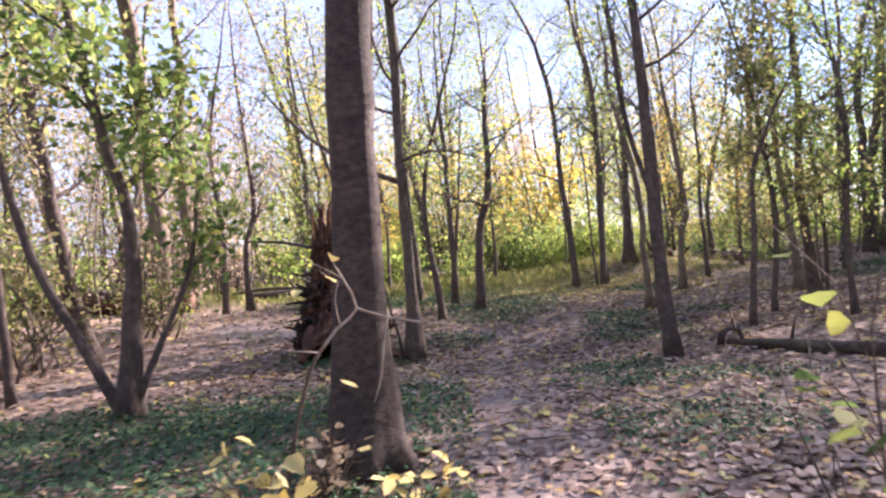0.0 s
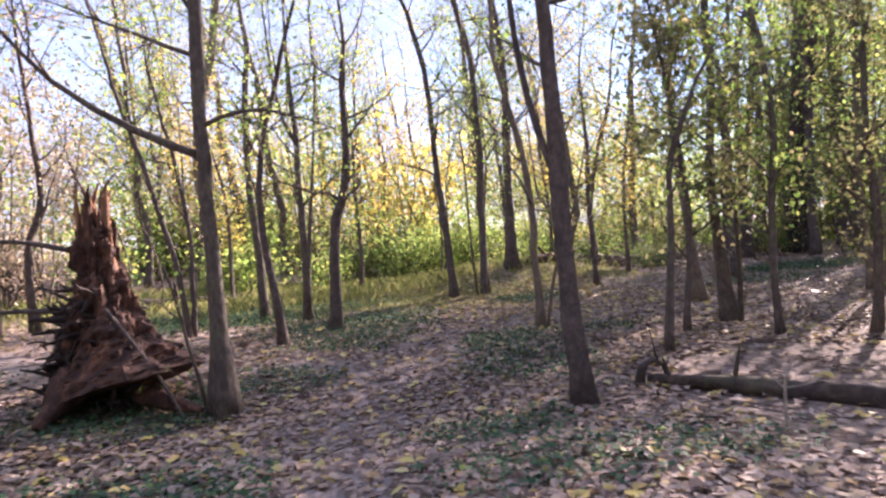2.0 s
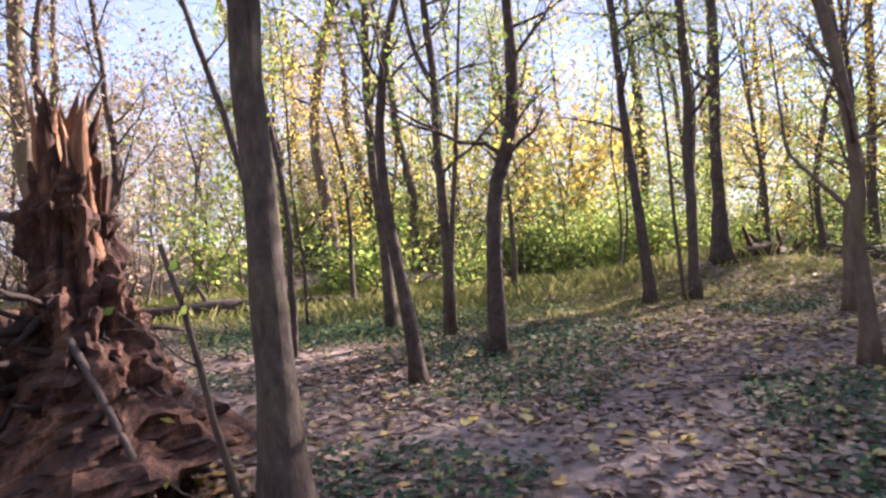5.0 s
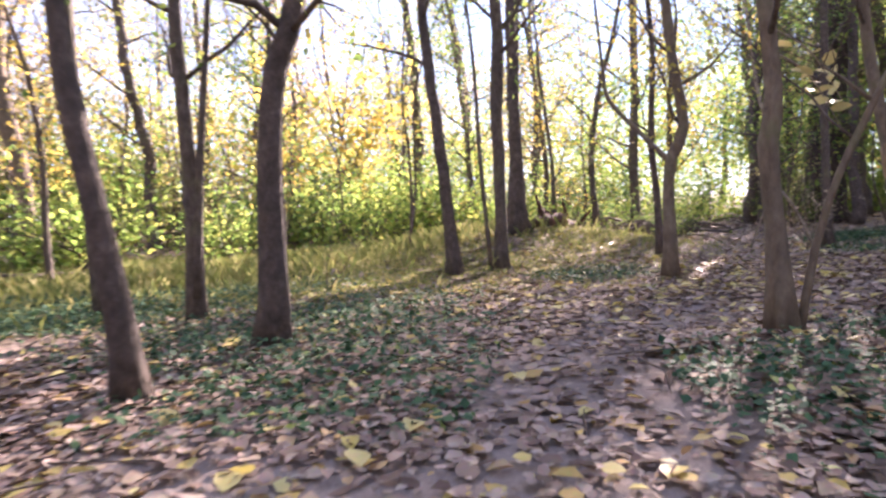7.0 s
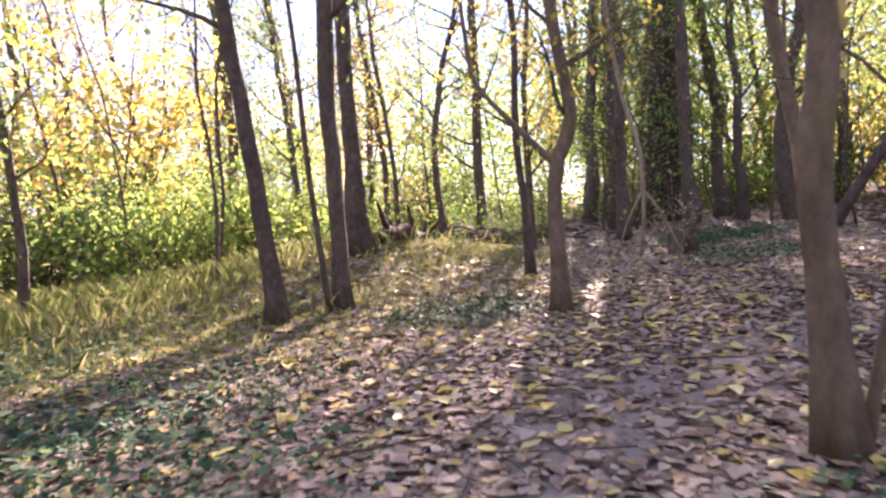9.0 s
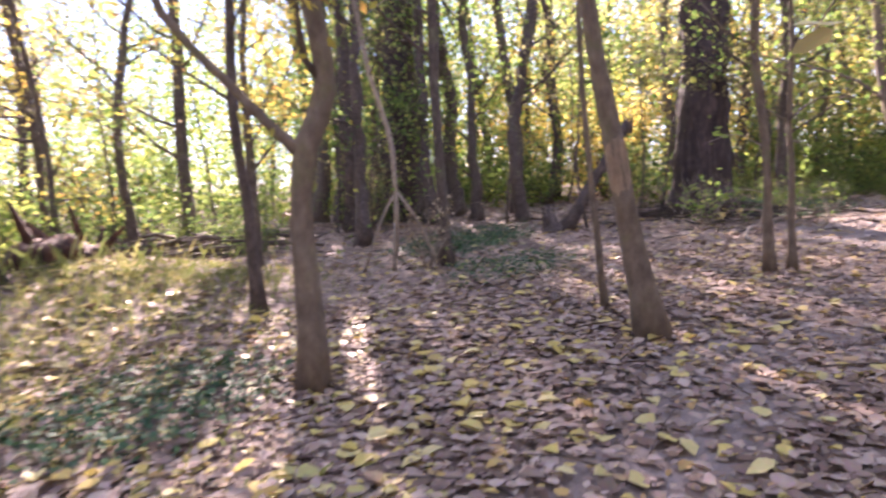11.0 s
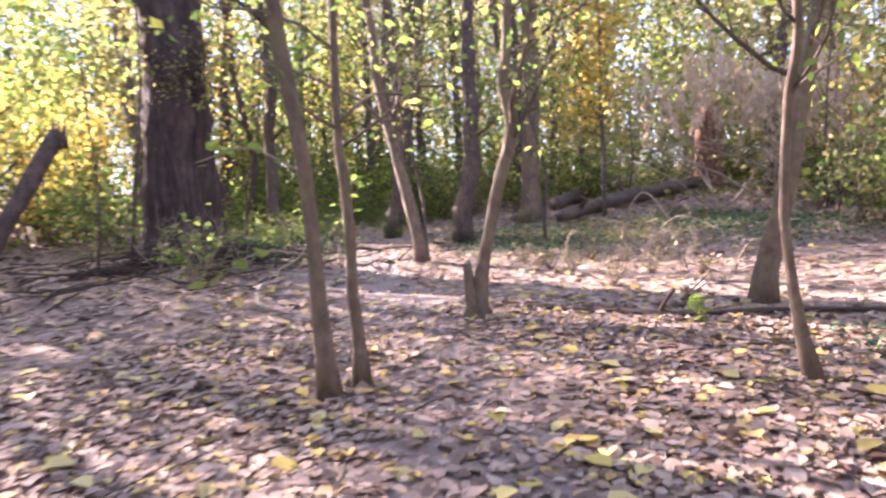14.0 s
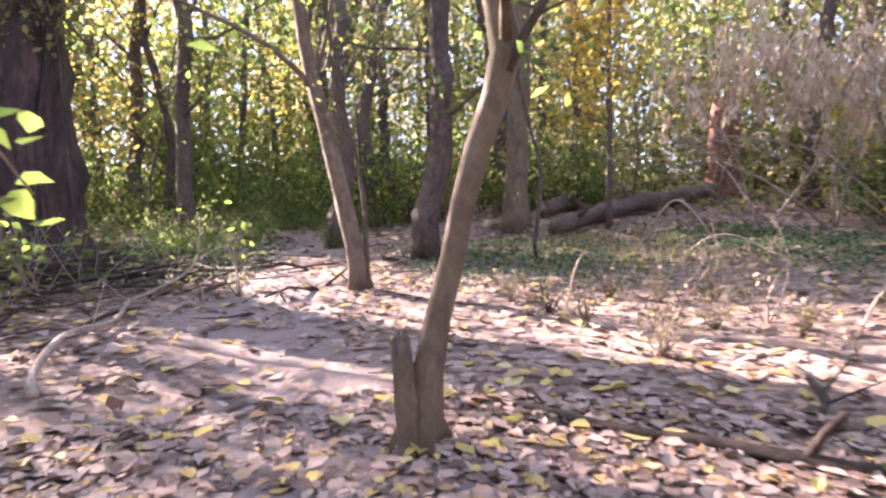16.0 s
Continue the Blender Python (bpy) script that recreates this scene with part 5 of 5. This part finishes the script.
def pale_fork():
    """A small bare forked twig that stands before the log."""
    q = np.random.default_rng(94)
    origin = np.array([3.87, 9.55, float(height(3.87, 9.55))])
    root = tagged(new("dead_sapling"), label="small bare pale forked twig before a fallen log", category="sapling")
    root.location = origin
    fork, mid, top, west, east, far = [np.array(c) - origin for c in [(3.87, 9.55, -0.75), (3.89, 9.53, -0.62), (3.91, 9.51, -0.54), (3.82, 9.6, -0.68), (3.95, 9.46, -0.72), (4.0, 9.41, -0.69)]]
    for nm, pts in (("stem", [((0, 0, -0.03), 0.011), (fork, 0.011), (mid, 0.009), (top, 0.004)]),
                    ("side_twig", [(fork, 0.008), (0.5 * (fork + west) + np.array((0, 0, -0.01)), 0.006), (west, 0.003)]),
                    ("side_twig", [(fork, 0.008), (east, 0.006), (far, 0.003)])):
        part(nm, Shape().tube(spline([(*c, r) for c, r in pts], 0.05), 6, q, 0.06).mesh(nm, TWIG_PALE), root)


pale_fork()

# brush heap of fallen twigs round the huge tree
heap = tagged(new("brush_heap"), label="heap of dark dead twigs and bark around a huge trunk", category="twigs", kind="stuff")
sh = Shape()
for k in range(260):
    a, r = g.uniform(0, 6.283), abs(g.normal(0, 1.5)) + 0.3
    x, y = 18.3 + math.cos(a) * r * 0.9, 16.3 + math.sin(a) * r * 1.2
    zz = float(height(x, y)) + max(0, 0.35 - 0.12 * r) * g.random()
    t = g.uniform(0, 6.283)
    ln = g.uniform(0.3, 1.2)
    dx, dy = math.cos(t) * ln / 2, math.sin(t) * ln / 2
    rr = g.uniform(0.006, 0.02)
    sh.tube([(x - dx, y - dy, zz, rr), (x, y, zz + g.uniform(0, 0.08), rr), (x + dx, y + dy, zz + g.uniform(0, 0.1), rr * 0.6)], 4, g)
tagged(part("brushwood", sh.mesh("brushwood", LOG_BARK), heap), kind="stuff")

heap = tagged(new("brush_heap"), label="heap of grey dead sticks and dry leaves under the thicket", category="twigs", kind="stuff")
sh = Shape()
for k in range(150):
    x, y = g.normal(10.6, 1.4), g.normal(23.6, 0.7)
    zz = float(height(x, y)) + g.uniform(0.0, 0.35)
    t = g.uniform(0, 6.283)
    ln, rr = g.uniform(0.4, 1.4), g.uniform(0.008, 0.03)
    dx, dy = math.cos(t) * ln / 2, math.sin(t) * ln / 2
    sh.tube([(x - dx, y - dy, zz, rr), (x, y, zz + g.uniform(0, 0.08), rr), (x + dx, y + dy, zz + g.uniform(-0.05, 0.15), rr * 0.6)], 4, g)
tagged(part("brushwood", sh.mesh("brushwood", BARK), heap), kind="stuff")

# thin dead twigs strewn over the litter along the walk
strewn = tagged(new("fallen_twigs"), label="thin dead twigs strewn over the leaf litter", category="twigs", kind="stuff")
sh = Shape()
for k in range(420):
    i = g.integers(0, len(PATH_XY))
    x, y = PATH_XY[i] + g.normal(0, 3.0, 2)
    zz = float(height(x, y)) + g.uniform(0.012, 0.04)
    t, ln, rr = g.uniform(0, 6.283), g.uniform(0.15, 0.7), g.uniform(0.0025, 0.008)
    dx, dy, bend = math.cos(t) * ln / 2, math.sin(t) * ln / 2, g.normal(0, 0.12) * ln
    sh.tube([(x - dx, y - dy, zz, rr), (x - dy * bend, y + dx * bend, zz + g.uniform(0, 0.03), rr * 0.9), (x + dx, y + dy, zz + g.uniform(0, 0.03), rr * 0.5)], 4, g)
tagged(part("brushwood", sh.mesh("brushwood", TWIG), strewn), kind="stuff")

# hanging dry tassels on the bushes over the far log
tassel = tagged(new("hanging_seed_heads"), label="pale dry seed heads hanging from branches", category="seed heads", kind="stuff")
q = np.random.default_rng(90)
strands, per = 150, 18
u = np.repeat(q.random(strands), per)
k = strands * per
off = np.repeat(q.normal(0, 1, (strands, 3)) * np.array([0.35, 0.5, 0.45]), per, axis=0)
cx = np.stack([17.0 + 1.8 * u, 3.6 + 3.4 * u, 1.55 + 0.7 * u], 1) + off + q.normal(0, 0.045, (k, 3))
cx[:, 2] -= np.repeat(q.uniform(0.25, 0.7, strands), per) * q.random(k)
part("seed_heads", leaf_mesh("seed_heads", cx, q.uniform(0.13, 0.26, k), SEED, q, 0, False, 0.3, 2.5), tassel)
for k in range(3):
    sh = Shape()
    tips = []
    for s in range(4):
        bough(sh, sh, tips, (16.6 + k * 0.6, 4.6 + k * 0.8, -0.8), (q.normal() * 0.5, q.normal() * 0.5, 1), q.uniform(3, 4.6), 0.025, q, 10, -0.2)
    part("stems", sh.mesh("stems", TWIG_PALE), tassel)

IVY_PATCHES = [(-1.0, 12.6, 1.0, 0.7, 1.0), (-0.9, 9.2, 1.8, 1.6, 0.8), (-3.2, 8.6, 2.0, 1.4, 0.9), (-0.2, 6.0, 1.2, 0.9, 1.0), (1.6, 17.0, 1.5, 1.3, 0.8), (1.5, 15.2, 1.1, 0.8, 0.7), (3.4, 12.9, 0.9, 0.7, 0.7), (-1.0, 19.0, 2.0, 1.2, 0.9), (0.5, 13.5, 1.0, 0.7, 0.7), (1.5, 7.7, 1.2, 0.7, 0.6), (2.2, 10.9, 0.8, 0.5, 0.7), (-1.6, 6.8, 1.4, 1.0, 0.9), (3.4, 14.2, 0.8, 0.7, 0.9), (5.7, 18.6, 0.9, 0.6, 1.0),
               (14.2, 20.3, 2.2, 1.0, 1.0), (0.0, 20.2, 3.0, 1.6, 1.0), (2.6, 9.6, 1.4, 0.6, 0.6), (11.5, 18.4, 1.6, 0.8, 0.5), (18.0, 10.5, 2.0, 1.6, 0.7), (20.5, 14.8, 2.6, 1.4, 1.0), (16.2, 7.2, 2.4, 1.4, 0.8), (2.8, 18.0, 1.2, 0.7, 0.5), (-2.2, 15.8, 1.5, 0.9, 0.5), (5.0, 14.6, 0.8, 0.5, 0.5), (9.8, 11.4, 1.0, 0.6, 0.5)]
# ---- floor cover, nobody could count it ----
def litter(count, dmin, dmax, size, name, mat, label, keep_trail=0.35, area=(-14, 30, -3, 34), lift=0.02, hexes=True):
    x, y = scatter(count, *area)
    d = np.min(np.hypot(PATH_XY[:, 0, None] - x, PATH_XY[:, 1, None] - y), axis=0)
    ok = (d >= dmin) & (d < dmax) & ((trail_distance(x, y) > 0.5 + 0.2 * np.sin(2.3 * x + y)) | (rng.random(count) < keep_trail))
    for cx_, cy_, rx_, ry_, dens in IVY_PATCHES:
        ok &= (np.hypot((x - cx_) / rx_, (y - cy_) / ry_) > 0.95) | (rng.random(count) < 1 - 0.72 * dens)
    x, y = x[ok], y[ok]
    z = height(x, y) + rng.uniform(0.004, lift, len(x))
    tagged(new(name, leaf_mesh(name, np.stack([x, y, z], 1), (0.4 + 1.0 * rng.random(len(x)) ** 1.4) * size * 1.1, mat, rng, 0.91, hexes, 0.72)), label=label, category="leaves", kind="stuff")


litter(360000, 0, 3.6, 0.073, "leaf_litter", LITTER, "brown and tan fallen leaves on the forest floor", 0.42, (-4, 17, 0, 21), 0.035)
litter(130000, 3.6, 10.0, 0.11, "leaf_litter", LITTER, "brown and tan fallen leaves further off", 0.6, lift=0.04, hexes=False)
litter(42000, 10.0, 22.0, 0.17, "leaf_litter", LITTER, "brown fallen leaves under the far trees", 0.6, lift=0.05, hexes=False)
litter(900, 0, 4.0, 0.115, "yellow_leaf_litter", FALLEN, "yellow fallen leaves under the leaning trees", 0.6, (4, 14, 11, 19), 0.045)
# strewn leaves, with more yellow ones whose colour stands in for sunlight here
litter(2200, 0, 9.0, 0.1, "yellow_leaf_litter", FALLEN, "yellow fallen leaves on the sunlit slope", 0.7, (0, 8, 16.5, 22.5), 0.045)
litter(9000, 0, 9.0, 0.10, "yellow_leaf_litter", FALLEN, "scattered yellow fallen leaves", 0.8, lift=0.045)

px, py = [], []
for cx_, cy_, rx_, ry_, dens in IVY_PATCHES:
    k = int(1000 * dens * rx_ * ry_ * 2.2)
    a, r = rng.uniform(0, 6.283, k), np.sqrt(rng.random(k)) * (1 + 0.2 * rng.normal(size=k))
    px.append(cx_ + np.cos(a) * r * rx_)
    py.append(cy_ + np.sin(a) * r * ry_)
px, py = np.concatenate(px), np.concatenate(py)
ok = trail_distance(px, py) > 0.45
px, py = px[ok], py[ok]
tagged(new("ground_ivy", leaf_mesh("ground_ivy", np.stack([px, py, height(px, py) + rng.uniform(0.01, 0.09, len(px))], 1), rng.uniform(0.028, 0.07, len(px)), IVY, rng, 0.7, False, 0.8)), label="patches of dark green ground ivy", category="ivy", kind="stuff")


def grass(name, count, cx_, cy_, rx_, ry_, tall, label):
    x, y = cx_ + rng.normal(0, 0.5, count) * rx_, cy_ + rng.normal(0, 0.5, count) * ry_
    z = height(x, y)
    a, h = rng.uniform(0, 6.283, count), tall * rng.uniform(0.5, 1.3, count)
    lx, ly = rng.normal(0, 0.35, count) * h, rng.normal(0, 0.35, count) * h
    w = 0.006
    v = np.stack([np.stack([x - np.cos(a) * w, y - np.sin(a) * w, z - 0.01], 1), np.stack([x + np.cos(a) * w, y + np.sin(a) * w, z - 0.01], 1),
                  np.stack([x + lx * 0.4 + np.cos(a) * w * 0.7, y + ly * 0.4 + np.sin(a) * w * 0.7, z + h * 0.6], 1), np.stack([x + lx, y + ly, z + h * 0.95], 1)], 1).reshape(-1, 3)
    f = (np.arange(count)[:, None] * 4 + [0, 1, 2, 3]).tolist()
    tagged(new(name, mesh_of(name, v, f, [GRASS], False)), label=label, category="grass", kind="stuff")


grass("grass", 15000, 3.4, 20.3, 4.6, 2.2, 0.075, "sunlit yellow-green grass beside the trail")
grass("grass", 10000, 1.5, 22.8, 5.5, 1.5, 0.28, "tall pale green grass before the bushes")
grass("grass", 2600, 8.0, 20.9, 2.0, 1.0, 0.08, "sunlit yellow-green grass by the bank")
grass("grass", 13000, -2.0, 23.2, 7.0, 3.0, 0.2, "tall pale grass beyond the ivy")
grass("grass", 2500, 17.5, 9.0, 3.0, 2.6, 0.1, "thin dry grass before the fallen log")

# the yellow leaves that lie nearest to the trail, each its own piece
blades = [leaf_mesh("leaf", [(0, 0, 0)], [0.11], FALLEN, np.random.default_rng(40 + k), 1.0, True, 0.8) for k in range(8)]
count = 0
while count < 300:
    i = g.integers(0, len(PATH_XY) - 1)
    f = g.random()
    x, y = PATH_XY[i] * (1 - f) + PATH_XY[i + 1] * f + g.normal(0, 1.4, 2)
    leaf_ob = part("leaf", blades[count % 8], ground)
    leaf_ob.matrix_basis = pose(x, y, float(height(x, y)) + g.uniform(0.015, 0.04), g.normal(0, 12), g.normal(0, 12), g.uniform(0, 360))
    count += 1
